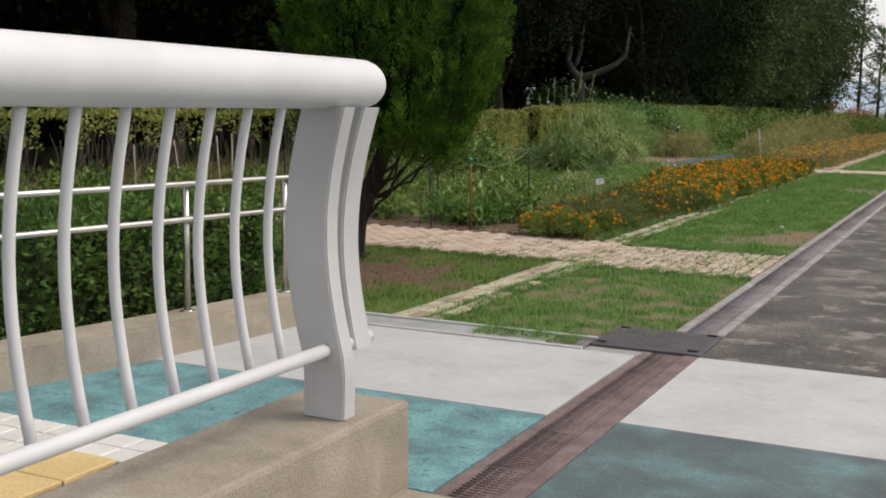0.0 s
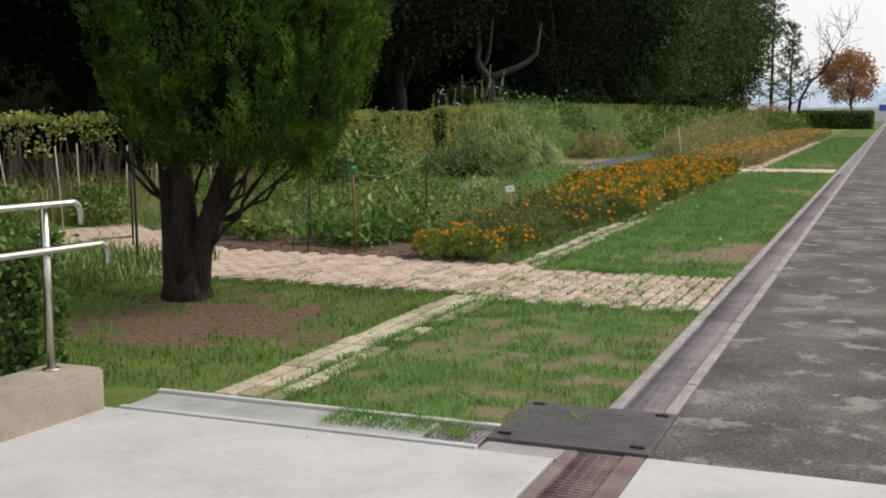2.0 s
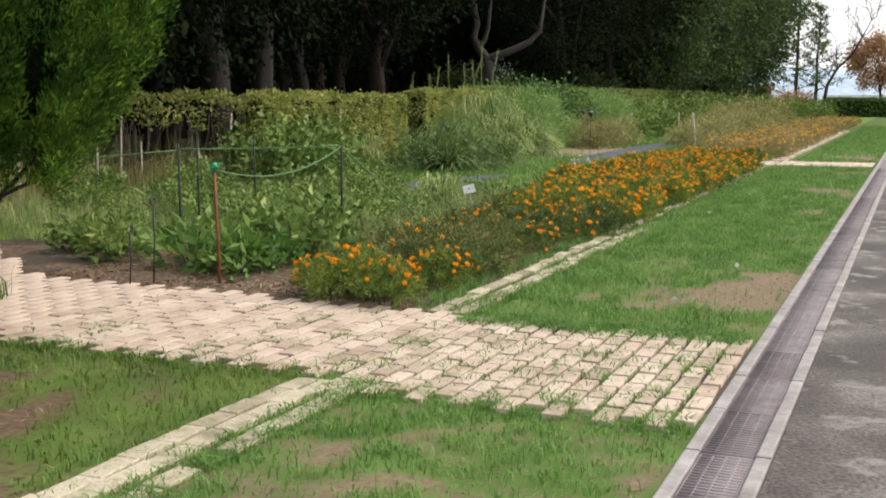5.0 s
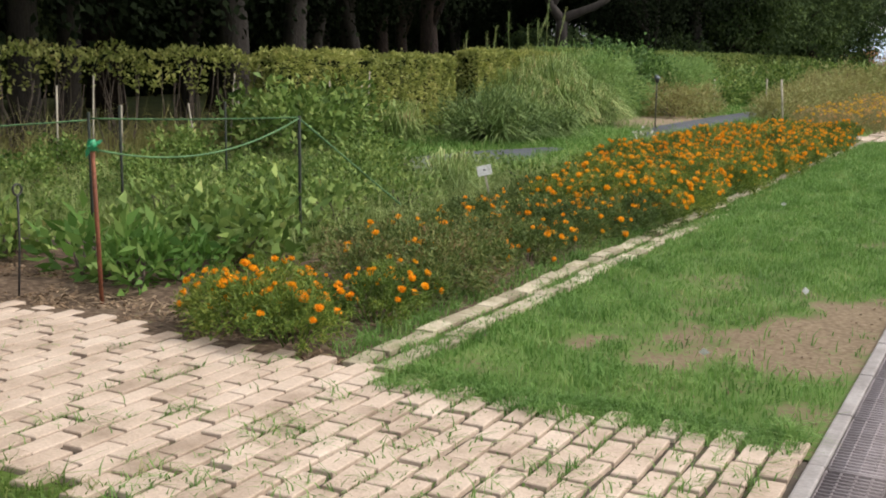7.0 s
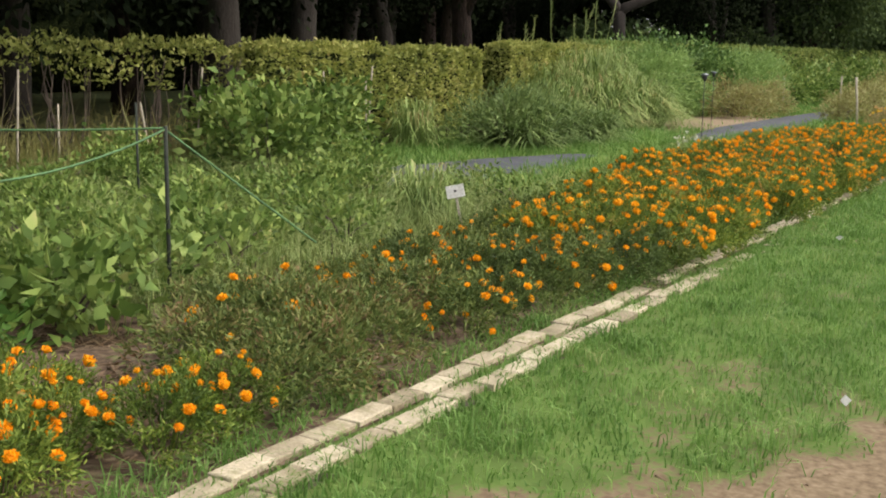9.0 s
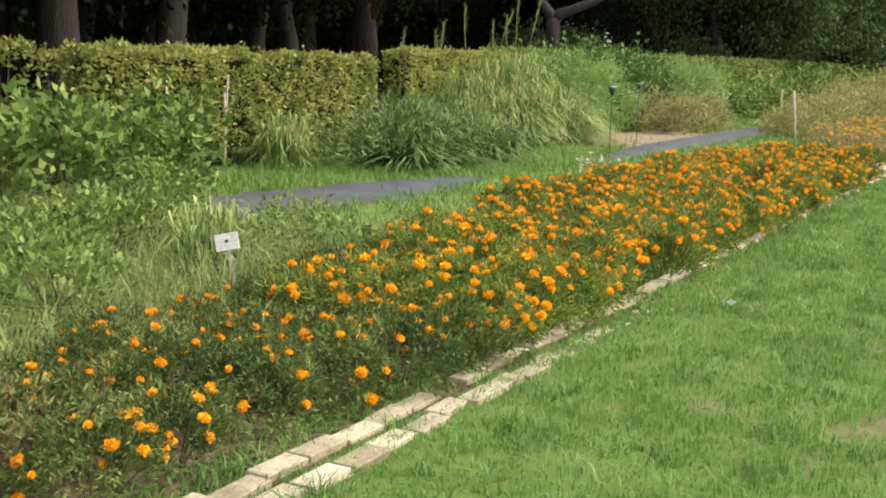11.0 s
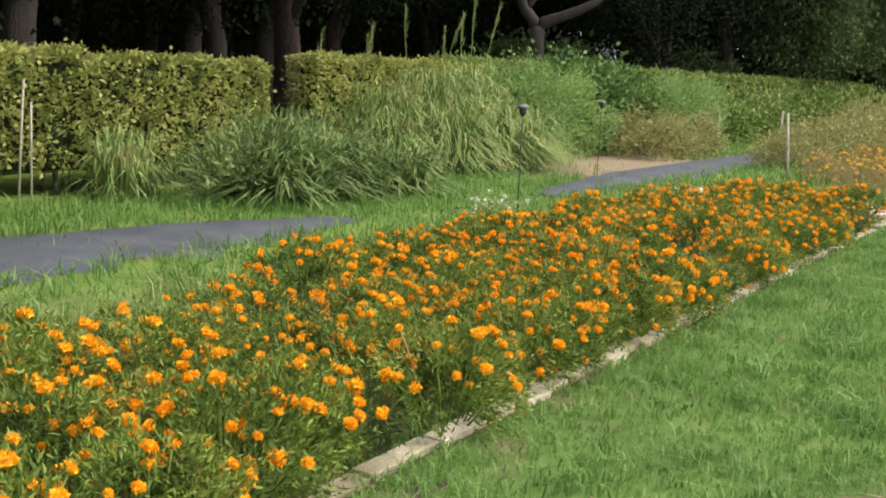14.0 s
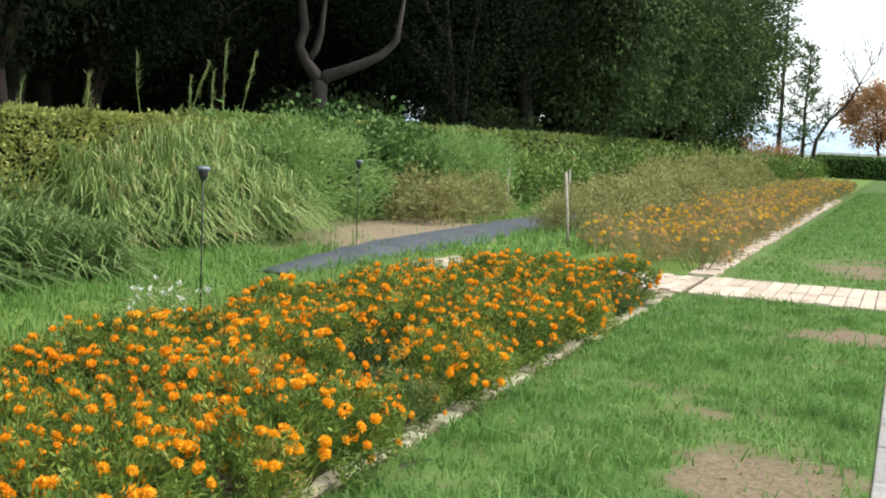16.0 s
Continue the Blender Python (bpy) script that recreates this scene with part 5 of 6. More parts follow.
turf("weeds", -3.92, -3.76, 11.7, 27.0, 6500, 0.085, 0.007, dense, "grass between flower bed and edging", lean=0.8)
turf("weeds", -3.8, -3.5, 17.0, 27.3, 3000, 0.055, 0.006, dense, "grass growing over the edging bricks", lean=0.8)
turf("weeds", -3.78, -3.42, 11.6, 20.0, 4200, 0.05, 0.006, dense, "grass growing between the edging bricks", lean=0.8)
turf("weeds", -3.46, -3.26, 6.7, 9.9, 2600, 0.05, 0.006, dense, "grass growing between the rows of edging bricks", lean=0.8)
turf("weeds", -3.8, -3.28, 6.7, 9.9, 1200, 0.04, 0.006, dense, "grass growing between the edging bricks", lean=0.8)
turf("weeds", -5.6, -1.85, 9.85, 11.5, 26000, 0.055, 0.006, lambda P: 0.12 + 5.0 * (values(P, 3.4, 31.0) - 0.57) * (np.abs((P[:, 0] + 1.9225) / 0.1045 % 1 - 0.5) > 0.32) + 0.25 * (P[:, 0] > -3.6), "grass tufts in the joints of the brick path", lean=0.9)
turf("weeds", -3.5, -1.85, 9.72, 9.95, 1500, 0.05, 0.006, full, "grass creeping over the edge of the brick path", lean=0.9)
turf("weeds", -7.0, -3.6, 9.84, 10.06, 1500, 0.05, 0.006, full, "grass creeping over the edge of the brick path", L_GRASST, lean=0.9)
turf("weeds", -3.5, -1.85, 11.34, 11.62, 3200, 0.06, 0.006, dense, "grass creeping over the brick path", lean=0.9)
turf("weeds", -2.95, -2.25, 6.42, 6.68, 1500, 0.05, 0.005, dense, "grass growing through the grating", lean=0.9)
turf("weeds", -5.3, -3.9, 15.0, 27.2, 1100, 0.36, 0.0035, dense, "long grass blades among the marigolds", L_PAMPAS, lean=0.9)
turf("leaf_litter", -9.2, -3.8, 11.55, 14.8, 13000, 0.02, 0.02, lambda P: 1 - garden_cover(P), "dry plant litter on dark soil", L_LITTER, lo=0.2, lean=3.0)
turf("leaf_litter", -3.9, -3.75, 12.5, 20.0, 700, 0.02, 0.012, full, "dry straw along the edging", L_LITTER, lean=3.0)

turf("slab_litter", -4.0, -1.9, 4.0, 6.3, 42, 0.012, 0.016, full, "dry leaf bits on the concrete slab", L_LITTER, lean=2.5)
turf("road_litter", -1.45, 1.6, 6.6, 22.0, 170, 0.012, 0.016, full, "dry leaf bits on the asphalt path", L_LITTER, lean=2.5)
turf("slab_litter", -1.4, 1.0, 3.4, 6.4, 40, 0.012, 0.014, full, "dry leaf bits on the concrete strip", L_LITTER, lean=2.5)

br = shrub("leafy_plant", (0.22, 0.22, 0.26), 120, 0.11, 0.045, L_BROAD, "low plant with broad fresh green leaves", "plant", 0.05, 30, 0.2, 0.7)
br.matrix_basis = pose(-5.8, 12.45, 0)
br2 = shrub("leafy_plant", (0.28, 0.26, 0.34), 260, 0.09, 0.055, L_CROP, "bushy plant with dark green leaves", "plant", 0.06, 40, 0.2, 0.4)
br2.matrix_basis = pose(-6.15, 12.9, 0)
for ob_, spots_ in ((br, ((-5.62, 12.4), (-5.95, 12.7), (-5.5, 12.65), (-6.1, 12.5))), (br2, ((-5.9, 13.35), (-5.7, 13.9), (-6.0, 14.4), (-6.4, 13.6), (-5.5, 13.2), (-7.0, 12.7), (-7.6, 12.9)))):
    tagged(ob_, group="low plants by the rope")
    for x, y in spots_:
        copy_thing(ob_, pose(x, y, 0, 0, 0, rng.uniform(0, 360)) @ Matrix.Scale(rng.uniform(0.8, 1.15), 4))

crop = shrub("garden_plant", (0.58, 0.58, 0.92), 1150, 0.105, 0.062, L_CROP, "knee-high leafy green garden plant", "plant", 0.12, 40, 0.2, 0.2)
crop.matrix_basis = pose(-8.6, 18.2, 0)
tagged(crop, group="leafy garden plants")
for x, y, s in ((-9.2, 17.0, 0.55), (-9.3, 20.0, 1.0), (-9.5, 15.6, 0.5), (-9.0, 14.6, 0.45), (-9.6, 13.2, 0.55), (-8.6, 16.4, 0.45),
                (-9.5, 18.8, 0.9), (-8.0, 15.0, 0.4), (-9.6, 11.6, 0.6), (-9.6, 9.8, 0.7), (-9.3, 8.2, 0.7), (-7.0, 17.0, 0.45), (-8.9, 19.4, 0.8), (-7.6, 18.3, 0.5)):
    copy_thing(crop, pose(x, y, 0, 0, 0, rng.uniform(0, 360)) @ Matrix.Scale(s, 4))

low_weed = shrub("weed_plant", (0.36, 0.36, 0.34), 520, 0.05, 0.026, L_CROP, "low rough weed plant on the garden soil", "plant", 0.06, 34, 0.3, 0.5)
low_weed.matrix_basis = pose(-6.6, 14.2, 0)
tagged(low_weed, group="low weeds of the garden")
for k in range(46):
    x, y = rng.uniform(-8.9, -5.45), rng.uniform(13.3, 18.2)
    if not (y > 16.6 and abs(x + 7.95) < 0.8):
        copy_thing(low_weed, pose(x, y, 0, 0, 0, rng.uniform(0, 360)) @ Matrix.Scale(rng.uniform(0.6, 1.15), 4))
darkb = shrub("feathery_bush", (0.8, 0.7, 0.74), 3400, 0.12, 0.02, L_FEATH, "low dark feathery bush beside the grey path", spread=0.11, clumps=46, shell=0.3, up=0.7)
darkb.matrix_basis = pose(-8.75, 23.4, 0)
copy_thing(darkb, pose(-8.85, 24.3, 0, 0, 0, 130) @ Matrix.Scale(0.95, 4))
copy_thing(darkb, pose(-8.5, 24.9, 0, 0, 0, 220) @ Matrix.Scale(0.7, 4))
frond = tussock("fern_clump", 0.75, 0.78, 330, 0.03, L_FEATH, "shaggy dark green clump with drooping fronds", "plant", arch=1.5)
frond.matrix_basis = pose(-8.55, 23.6, 0)
tagged(frond, group="shaggy clumps by the grey path")
for x, y, s_ in ((-8.7, 24.5, 1.05), (-8.3, 25.1, 0.8), (-9.1, 25.3, 0.9)):
    copy_thing(frond, pose(x, y, 0, 0, 0, rng.uniform(0, 360)) @ Matrix.Scale(s_, 4))
t1 = tussock("grass_clump", 0.6, 0.85, 330, 0.018, L_PAMPAS, "upright clump of long green grass")
t1.matrix_basis = pose(-9.8, 22.6, 0)
for x, y, s in ((-6.0, 16.9, 0.7),):
    copy_thing(t1, pose(x, y, 0, 0, 0, rng.uniform(0, 360)) @ Matrix.Scale(s, 4))
pam = tussock("tall_grass", 1.05, 1.75, 900, 0.018, L_PAMPAS, "mound of tall arching grass before the hedge", arch=1.3)
pam2 = tussock("tall_grass", 0.85, 1.3, 620, 0.02, L_PAMPAS, "lower mound of bright arching grass before the hedge", arch=1.6)
pam.matrix_basis = pose(-9.75, 27.9, 0)
pam2.matrix_basis = pose(-9.2, 28.6, 0)
for g_, spots_ in ((pam, ((-9.9, 28.7, 1.05), (-9.95, 27.1, 0.85), (-10.0, 29.5, 0.9))), (pam2, ((-9.25, 29.6, 0.85), (-9.6, 26.9, 0.8), (-9.3, 27.7, 0.9), (-8.95, 29.1, 0.7), (-9.5, 30.3, 0.8)))):
    tagged(g_, group="mounds of tall grass")
    for x, y, s in spots_:
        copy_thing(g_, pose(x, y, 0, 0, 0, rng.uniform(0, 360)) @ Matrix.Scale(s, 4))
fea = shrub("feathery_bush", (1.0, 1.0, 1.42), 5600, 0.12, 0.022, L_SOFT, "tall soft feathery green bush before the hedge", spread=0.12, clumps=75, shell=0.55)
fea.matrix_basis = pose(-9.9, 30.6, 0)
tagged(fea, group="soft feathery bushes")
for x, y, s_ in ((-9.95, 31.9, 1.0), (-9.5, 36.4, 0.95), (-9.7, 35.2, 0.9), (-9.7, 37.8, 0.9)):
    copy_thing(fea, pose(x, y, 0, 0, 0, rng.uniform(0, 360)) @ Matrix.Scale(s_, 4))
vine = shrub("creeper", (1.2, 1.5, 1.65), 5200, 0.10, 0.07, L_VINE, "green creeper heaped over the hedge", spread=0.15, clumps=110)
vine.matrix_basis = pose(-10.5, 33.4, 0)
copy_thing(vine, pose(-10.6, 35.2, 0, 0, 0, 70) @ Matrix.Scale(0.95, 4))
dry = shrub("dry_shrub", (0.85, 0.8, 0.72), 2400, 0.10, 0.03, L_BROWN, "rounded brownish dry shrub on bare earth", spread=0.1, clumps=90)
dry.matrix_basis = pose(-8.75, 33.6, 0)
tagged(dry, group="dry brownish shrubs")
for x, y, s in ((-8.6, 34.9, 0.95), (-6.3, 33.4, 0.8), (-6.2, 35.4, 1.0), (-6.4, 37.8, 1.1), (-6.3, 40.5, 1.2), (-7.0, 44.0, 1.3), (-7.4, 50.0, 1.5), (-7.2, 56, 1.5)):
    copy_thing(dry, pose(x, y, 0, 0, 0, rng.uniform(0, 360)) @ Matrix.Scale(s, 4))
weed = shrub("green_shrub", (1.2, 1.1, 0.95), 2400, 0.12, 0.05, L_CROP, "rough green shrub in front of the hedge", spread=0.13, clumps=80)
weed.matrix_basis = pose(-9.6, 39.2, 0)
for x, y, s in ((-9.4, 41.0, 1.1), (-9.0, 46.0, 1.2), (-8.8, 52.0, 1.3), (-8.4, 59.0, 1.3), (-7.5, 65.0, 1.2), (-9.3, 55.5, 1.2), (-6.6, 70.0, 1.1)):
    copy_thing(weed, pose(x, y, 0, 0, 0, rng.uniform(0, 360)) @ Matrix.Scale(s, 4))

# reeds with seed heads behind the hedge
for x, y, h in ((-10.9, 27.7, 1.95), (-10.9, 28.3, 1.8), (-10.9, 29.25, 2.3), (-11.0, 29.6, 2.2), (-10.9, 30.1, 2.05), (-10.9, 30.85, 2.45), (-10.95, 31.05, 2.6), (-11.0, 26.6, 1.8), (-10.9, 30.6, 2.2)):
    reed = new("reed")
    reed.location = (x, y, -0.07)
    tagged(reed, "tall reed with a pale feathery seed head", "grass", group="reeds behind the hedge")
    s = bent((0, 0, 0), (rng.uniform(-0.3, 0.6), rng.uniform(-0.3, 0.5), h), 0.0, 8, 0.035)
    pipe("stalk", s, np.linspace(0.012, 0.005, 8), L_WISP, reed, seg=5)
    head = s[-1] - (s[-1] - s[-3]) * rng.uniform(-0.05, 0.75, 70)[:, None] + rng.normal(size=(70, 3)) * 0.007
    V, F = leaves(np.concatenate([head, s[rng.integers(2, 6, 12)]]), rng.normal(size=(82, 3)) * 0.3 + np.array([[0.25, 0.1, 0.9]]), 0.085, 0.007)
    tagged(solid("foliage", grow(V, F, "foliage"), L_WISP, reed), kind="stuff")

# white daisies at the back of the bed
daisy = new("white_flower")
daisy.location = (-6.1, 23.2, 0)
tagged(daisy, "small clump of white flowers behind the marigolds", "flower")
cp, cd = ball_points(70, (0, 0, 0.16), (0.22, 0.3, 0.14), 0.3, -0.5)
V, F = clumped(300, (cp, cd), 0.05, 0.09, 0.012)
solid("leaves", grow(np.maximum(V, [-9, -9, 0.004]), F, "leaves"), L_WISP, daisy)
hp = cp[:17] + np.array([[0, 0, 0.08]])
V, F = leaves(np.repeat(hp, 7, 0), rng.normal(size=(119, 3)) + np.array([[0.2, 0, 0.4]]), 0.03, 0.018)
tagged(solid("petals", grow(V, F, "petals"), L_WHITE, daisy), kind="stuff")


# ---- poles, rope, stakes, sign, lamps ----
def pole(name, x, y, h, r, material, label, category="pole", lean=(0, 0), group=""):
    ob = pipe(name, [(0, 0, -0.15), (lean[0] * 0.5, lean[1] * 0.5, h / 2), (lean[0], lean[1], h)], r, material, seg=8)
    ob.location = (x, y, 0)
    return tagged(ob, label, category, group=group)


G_P = "thin dark poles round the vegetable plot"
pole("garden_pole", -5.55, 13.85, 0.90, 0.0105, M_POLE, "thin dark green garden pole holding a rope", group=G_P)
pole("garden_pole", -6.6, 13.02, 0.92, 0.01, M_POLE, "thin dark green garden pole holding a rope", group=G_P)
pole("garden_pole", -6.65, 13.35, 0.95, 0.009, M_POLE, "thin dark green garden pole", group=G_P)
pole("garden_pole", -7.4, 15.4, 0.9, 0.009, M_POLE, "thin dark green garden pole", group=G_P)
pole("garden_pole", -6.82, 10.25, 0.93, 0.012, M_POLE, "thin black pole standing at the edge of the brick path", group=G_P)
rusty = pole("rusty_pole", -5.53, 12.0, 0.83, 0.0115, M_RUSTPOLE, "rusty orange metal pole tied with green tape", lean=(-0.03, 0.0))
tape = new("tape_knot")
tape.location = (-5.56, 12.0, 0.82)
tagged(tape, "green plastic tape knotted round the pole top", "tape")
Q = rng.normal(size=(9, 3)) * 0.01
V, F = leaves(Q, rng.normal(size=Q.shape), 0.06, 0.028)
tagged(solid("tape_tail", grow(V, F, "tape_tail"), M_RIBBON, tape), kind="stuff")
pipe("knot", [(0, 0, -0.03), (0, 0, 0.0), (0, 0, 0.03)], [0.018, 0.028, 0.018], M_RIBBON, tape)


def rope(p, q, sag, label):
    t = np.linspace(0, 1, 14)[:, None]
    L = np.asarray(p) + (np.asarray(q) - np.asarray(p)) * t
    L[:, 2:3] -= sag * 4 * t * (1 - t)
    ob = pipe("rope", L, 0.006, M_ROPE, seg=6)
    tagged(ob, label, "rope")


rope((-5.56, 12.0, 0.80), (-5.55, 13.85, 0.885), 0.13, "slack green rope between two garden poles")
rope((-6.6, 13.02, 0.88), (-5.55, 13.85, 0.89), 0.01, "taut green rope between garden poles")
rope((-6.6, 13.02, 0.87), (-7.9, 11.6, 0.8), 0.02, "taut green rope between garden poles")
rope((-5.55, 13.85, 0.88), (-5.2, 14.6, 0.25), 0.0, "green guy rope running down from a pole")
for x, y, h in ((-6.05, 11.66, 0.42), (-6.0, 11.86, 0.6)):
    a = np.linspace(0, 2 * np.pi, 14)
    pts = [(0, 0, -0.1), (0.01, 0.02, h * 0.5), (0, 0.03, h - 0.06)] + [(0.0, 0.03 + 0.03 * math.sin(t), h - 0.03 - 0.03 * math.cos(t)) for t in a]
    hook = pipe("ring_stake", pts, 0.006, M_BLACK, seg=6)
    hook.location = (x, y, 0)
    tagged(hook, "black iron stake with a ring top", "stake")
pole("far_post", -7.9, 11.6, 0.85, 0.012, M_POLE, "thin dark green garden pole holding a rope", group=G_P)

for k in range(16):
    y = 11.0 + 0.72 * k + rng.uniform(-0.25, 0.25)
    pole("stake", -9.75 + rng.uniform(-0.25, 0.2), y, rng.uniform(0.75, 1.1), 0.01, M_STAKE, "thin pale stake beside the hedge", "stake", (rng.uniform(-0.08, 0.08), rng.uniform(-0.12, 0.12)), "pale stakes along the hedge")
pole("wooden_stake", -8.6, 36.8, 0.85, 0.03, M_STAKE, "pale wooden stake on bare earth", "stake")
pole("wooden_stake", -5.7, 31.0, 0.95, 0.02, M_STAKE, "thin leaning pale stake beside the far bed", "stake", (-0.1, 0.05))
pole("wooden_stake", -6.9, 35.0, 0.9, 0.018, M_STAKE, "thin pale stake beside the grey path", "stake")

sign = new("plant_sign")
sign.matrix_basis = pose(-5.36, 16.4, 0.16, -14, -12, 28) @ Matrix.Scale(0.74, 4)
tagged(sign, "small white plant label board behind the marigolds", "sign")
part("board", block(-0.085, 0.085, -0.008, 0.008, 0.19, 0.31, 0.004), M_SIGN, sign)
part("leg", block(-0.012, 0.012, 0.008, 0.02, -0.32, 0.27, 0.002), M_STAKE, sign)
part("mark", block(-0.012, 0.012, -0.0115, -0.008, 0.245, 0.265), M_BLACK, sign)
for x, y, h in ((-6.1, 23.6, 1.07), (-7.85, 29.3, 1.02)):
    lamp = new("garden_lamp")
    lamp.location = (x, y, 0)
    tagged(lamp, "small solar garden lamp on a thin black stem", "lamp", group="solar lamps by the grey path")
    pipe("stem", [(0, 0, -0.1), (0, 0, h - 0.08)], 0.005, M_BLACK, lamp, seg=6)
    pipe("head", [(0, 0, h - 0.1), (0, 0, h - 0.07), (0, 0, h - 0.03)], [0.012, 0.028, 0.036], M_BLACK, lamp, seg=12)
    pipe("cap", [(0, 0, h - 0.03), (0, 0, h - 0.01), (0, 0, h)], [0.05, 0.047, 0.016], M_GLASSF, lamp, seg=14)

# grey weed mat path
bm = bmesh.new()
for run in (MAT_A, MAT_B):
    rows = []
    xs, ys, ws = (np.array(v) for v in zip(*run))
    for y in np.linspace(ys[0], ys[-1], 60):
        c, w_ = np.interp(y, ys, xs), np.interp(y, ys, ws)
        e = [0.3 * w_ * noise.noise(Vector((y * 1.9, q, 0))) for q in (1.0, 5.0)]
        rows.append([bm.verts.new((c + dx, y, z)) for dx, z in ((-w_ * 1.15 + e[0], -0.02), (-w_ + e[0], 0.022), (0, 0.034), (w_ + e[1], 0.022), (w_ * 1.15 + e[1], -0.02))])
    for a_, b_ in zip(rows, rows[1:]):
        for i in range(4):
            bm.faces.new((a_[i], b_[i], b_[i + 1], a_[i + 1]))
mat_path = part("garden_path", bm, M_MAT, smooth=True)
tagged(mat_path, "grey weed mat path through the garden, partly overgrown", "path", kind="structure")

for x, y in ((-2.45, 12.4), (-3.18, 17.9), (-2.3, 14.0)):
    lit = solid("paper_scrap", grow(*leaves(np.array([[0, 0, 0.03]]), np.array([[1.0, 0.3, 0.1]]), 0.05, 0.04), "paper_scrap"), M_SIGN)
    lit.location = (x, y, 0.01)
    tagged(lit, "small white scrap lying in the grass", "litter")

# ---- far end: colonnade, building, banner wall, hill ----
arcade = new("colonnade")
arcade.location = (-0.17, 36.4, 0)
tagged(arcade, "row of grey steel columns beside the far path", "colonnade")
for k in range(18):
    part("column", block(-0.12, 0.12, 3.6 * k - 0.12, 3.6 * k + 0.12, 0.0, 3.7, 0.015), M_COLUMN, arcade)
    part("base_plate", block(-0.17, 0.17, 3.6 * k - 0.17, 3.6 * k + 0.17, 0.0, 0.03, 0.005), M_COLUMN, arcade)
part("beam", block(-0.14, 0.14, -0.4, 61.8, 3.7, 3.95, 0.02), M_COLUMN, arcade)
tower = new("far_building")
tower.location = (3.2, 142, -0.07)
tagged(tower, "grey multi-storey building at the far end", "building")
part("wall", block(-4, 8, 0, 12, 0, 10.2, 0.05), M_WALLF, tower)
part("roof", block(-4.3, 8.3, -0.3, 12.3, 10.2, 10.6, 0.05), M_WALLF, tower)
for i in range(4):
    for j in range(3):
        part("window", block(-3.4 + 2.9 * i, -1.4 + 2.9 * i, -0.06, 0.02, 2.2 + 3.2 * j, 4.2 + 3.2 * j, 0.02), M_GLASSF, tower)
wall_far = new("banner_wall")
wall_far.location = (-2.0, 139.5, -0.07)
tagged(wall_far, "low white wall with a blue banner at the far end", "wall")
part("wall", block(-9, 7, 0, 0.4, 0, 1.6, 0.03), M_SIGN, wall_far)
part("banner", block(-0.6, 6.5, -0.05, 0.0, 1.2, 1.9, 0.02), M_BLUE, wall_far)
bm = bmesh.new()
rows = [[bm.verts.new((x, 900 + dy, z)) for dy, z in ((0, -1), (40, 14 + 16 * value(x * 0.01, 1, 0.6, 3.0)), (120, -1))] for x in np.linspace(-900, 700, 60)]
for a_, b_ in zip(rows, rows[1:]):
    for i in range(2):
        bm.faces.new((a_[i], b_[i], b_[i + 1], a_[i + 1]))
hill = part("backdrop_hill", bm, M_HILL, smooth=True)
tagged(hill, "hazy blue hills on the horizon", "hills", kind="structure")

# ---- bricks of the paths and edgings ----
pv = Paving(path_bed, "brick", M_BRICK, 0.0865, 0.197, 0.05, 295)
todo = []
for i in range(75):
    x = -1.87 - 0.1045 * i
    for j in range(-1, 20):
        y = 9.72 + 0.212 * j + (0.106 if i % 2 else 0)
        if on_path(x, y):
            todo.append((x, y))
todo.sort(key=lambda p: -p[0])
for x, y in todo:
    wild = 0.02 if x > -3.3 else 0.004
    pv.lay(x + random.gauss(0, 0.003), y + random.gauss(0, 0.005), 0.014 + random.uniform(-0.002, 0.002), random.gauss(0, wild), random.uniform(0.94, 1.0) if x > -3.3 else 1.0)
pv.close()

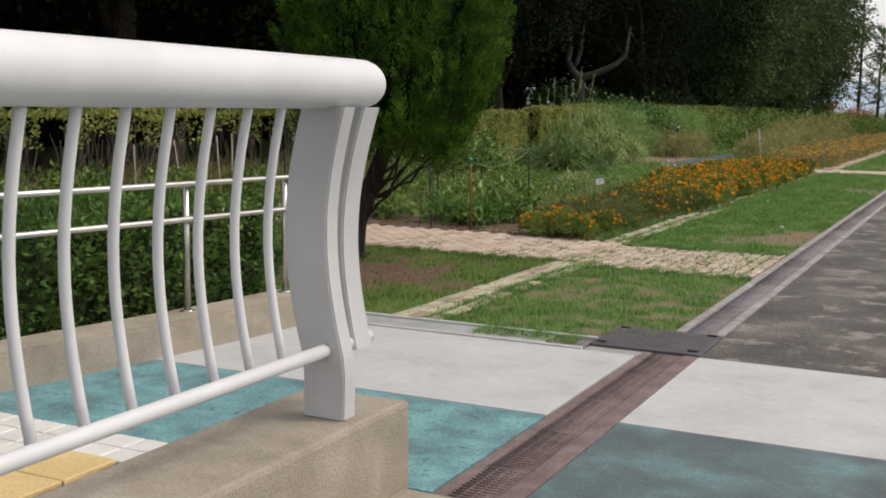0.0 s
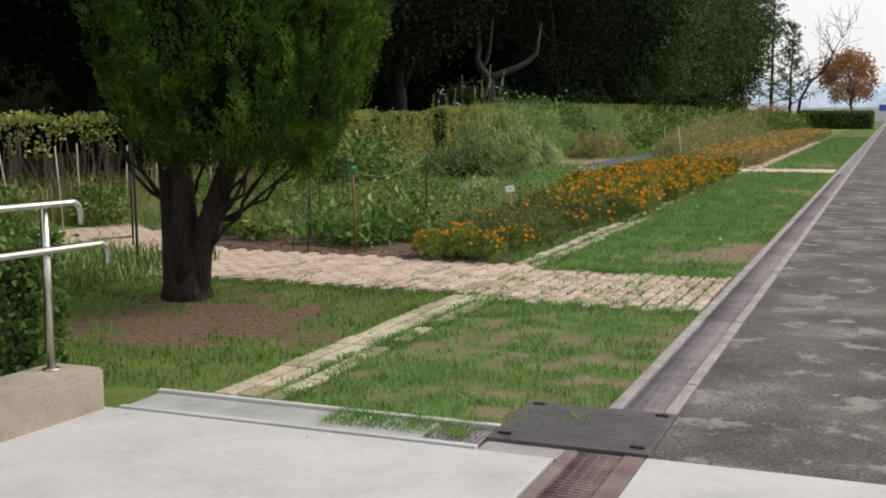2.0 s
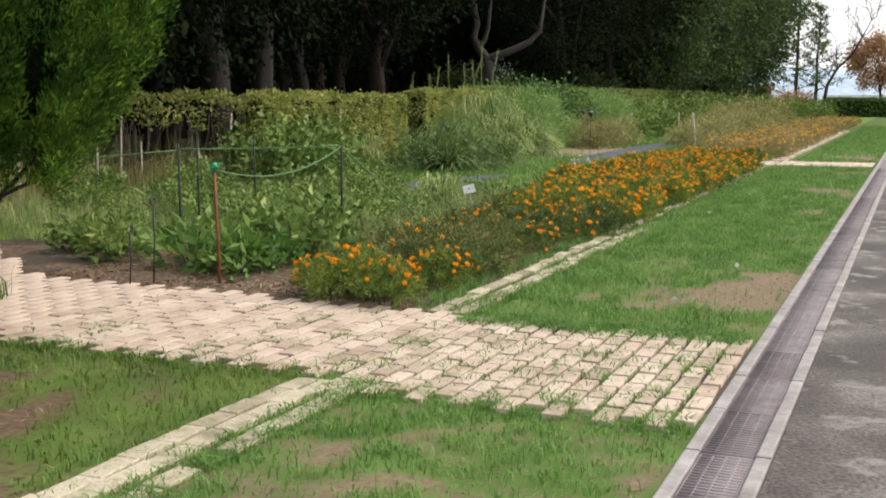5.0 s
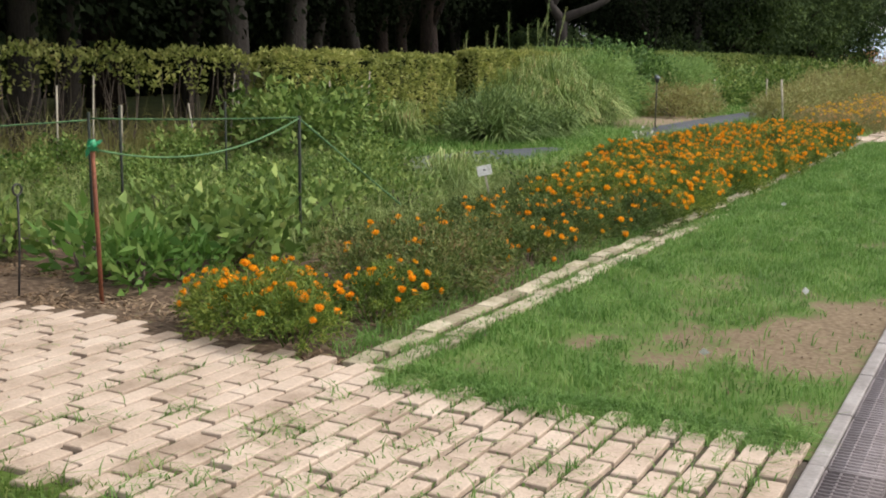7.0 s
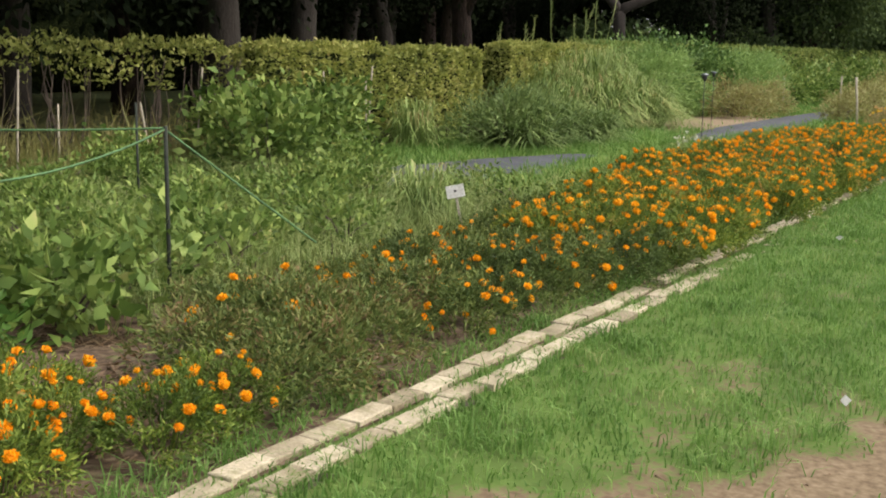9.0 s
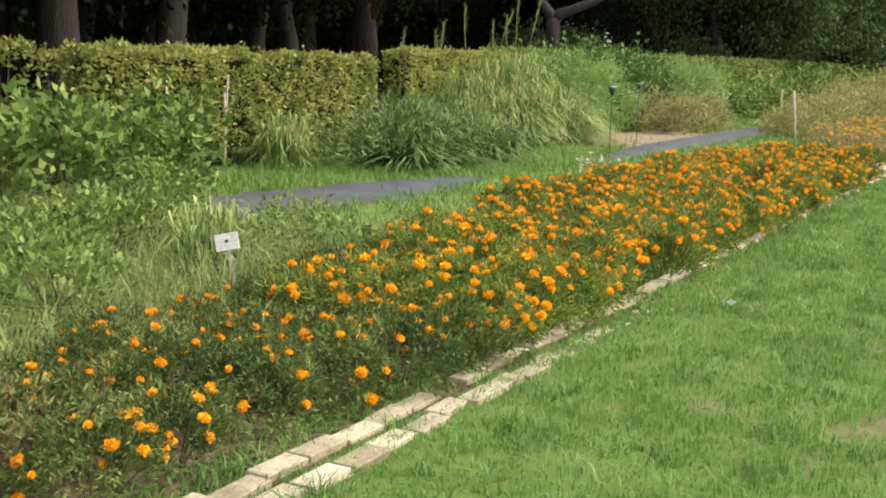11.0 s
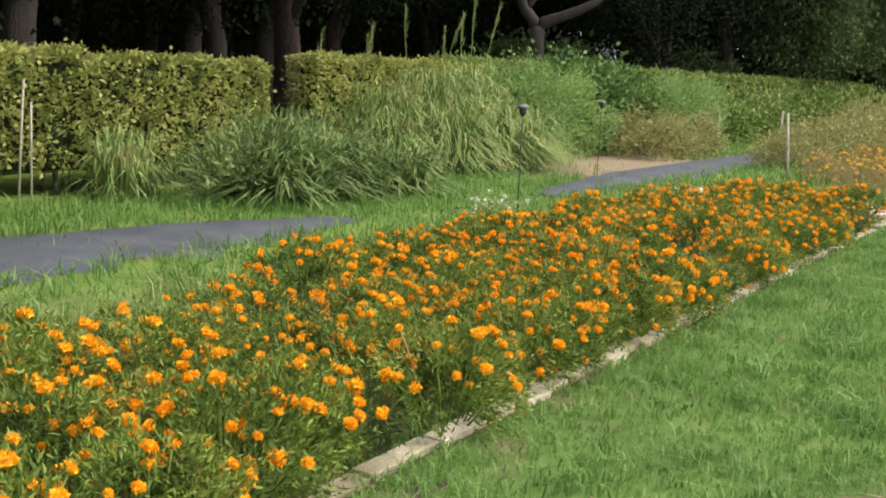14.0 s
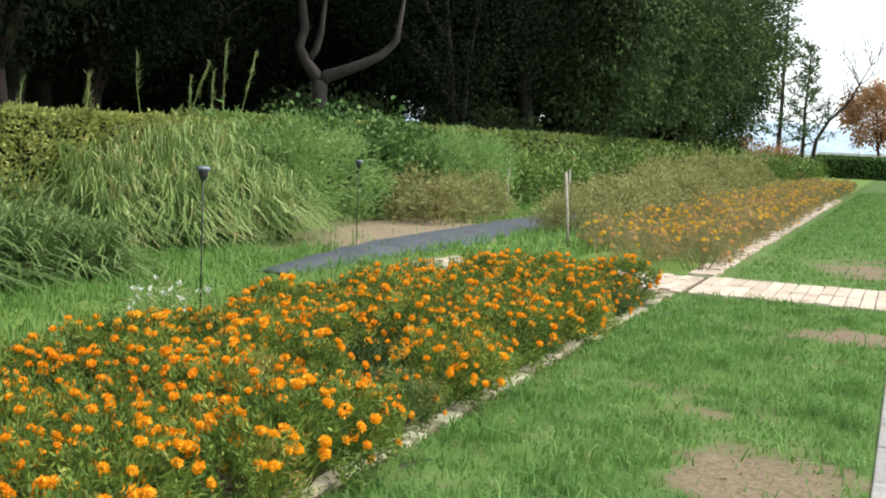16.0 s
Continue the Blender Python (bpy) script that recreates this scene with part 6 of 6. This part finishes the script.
edge_near = part("edging_near", block(-3.68, -3.3, 6.68, 9.8, -0.2, -0.012), M_JOINT)
tagged(edge_near, "soil under rows of weathered edging bricks", "edging", kind="structure")
pe = Paving(edge_near, "brick", M_BRICKG, 0.098, 0.207, 0.05)
for x0 in (-3.62, -3.50, -3.35):
    for j in range(15):
        if x0 > -3.4 and random.random() < 0.18:
            continue
        pe.lay(x0 + random.gauss(0, 0.006), 6.8 + 0.212 * j, 0.014 + random.uniform(-0.003, 0.003), random.gauss(0, 0.02))
edge_bed = part("edging_bed", block(-3.76, -3.47, 11.55, 27.5, -0.2, -0.01), M_JOINT)
tagged(edge_bed, "soil under the double brick edging of the flower bed", "edging", kind="structure")
pb = Paving(edge_bed, "brick", M_BRICKG, 0.092, 0.206, 0.06)
for x0 in (-3.70, -3.545):
    for j in range(74):
        y = 11.68 + 0.213 * j
        if (x0 > -3.6 and y > 17.7) or random.random() < 0.02:
            continue
        pb.lay(x0 + random.gauss(0, 0.012), y, (0.026 if x0 < -3.6 and y > 18 else 0.02 - 0.012 * max(0, y - 15.5) * (x0 > -3.6)) + random.uniform(-0.008, 0.004), random.gauss(0, 0.02), random.uniform(0.97, 1.03), 0.014)
cross = part("cross_path_far", block(-6.6, -1.81, 27.5, 28.95, -0.2, -0.01), M_JOINT)
tagged(cross, "soil under the far cross path of pale slabs", "path", kind="structure")
pc = Paving(cross, "slab", M_BRICK, 0.115, 0.70, 0.05)
for i in range(14):
    for j in range(2):
        pc.lay(-1.9 - 0.124 * i, 27.87 + 0.715 * j, 0.02 + random.uniform(-0.004, 0.004), random.gauss(0, 0.01))
pd = Paving(cross, "brick", M_BRICK, 0.098, 0.205, 0.05)
for i in range(26):
    for j in range(6):
        pd.lay(-3.68 - 0.108 * i, 27.66 + 0.212 * j + (0.1 if i % 2 else 0), 0.018 + random.uniform(-0.004, 0.004), random.gauss(0, 0.03))
edge_far = part("edging_far", block(-3.86, -3.54, 29.0, 60, -0.2, -0.008), M_JOINT)
tagged(edge_far, "soil under the edging slabs of the far bed", "edging", kind="structure")
pf = Paving(edge_far, "slab", M_BRICK, 0.26, 0.30, 0.05)
for j in range(72):
    pf.lay(-3.7 + random.gauss(0, 0.012), 29.2 + 0.312 * j, 0.024 + random.uniform(-0.008, 0.008), random.gauss(0, 0.03))
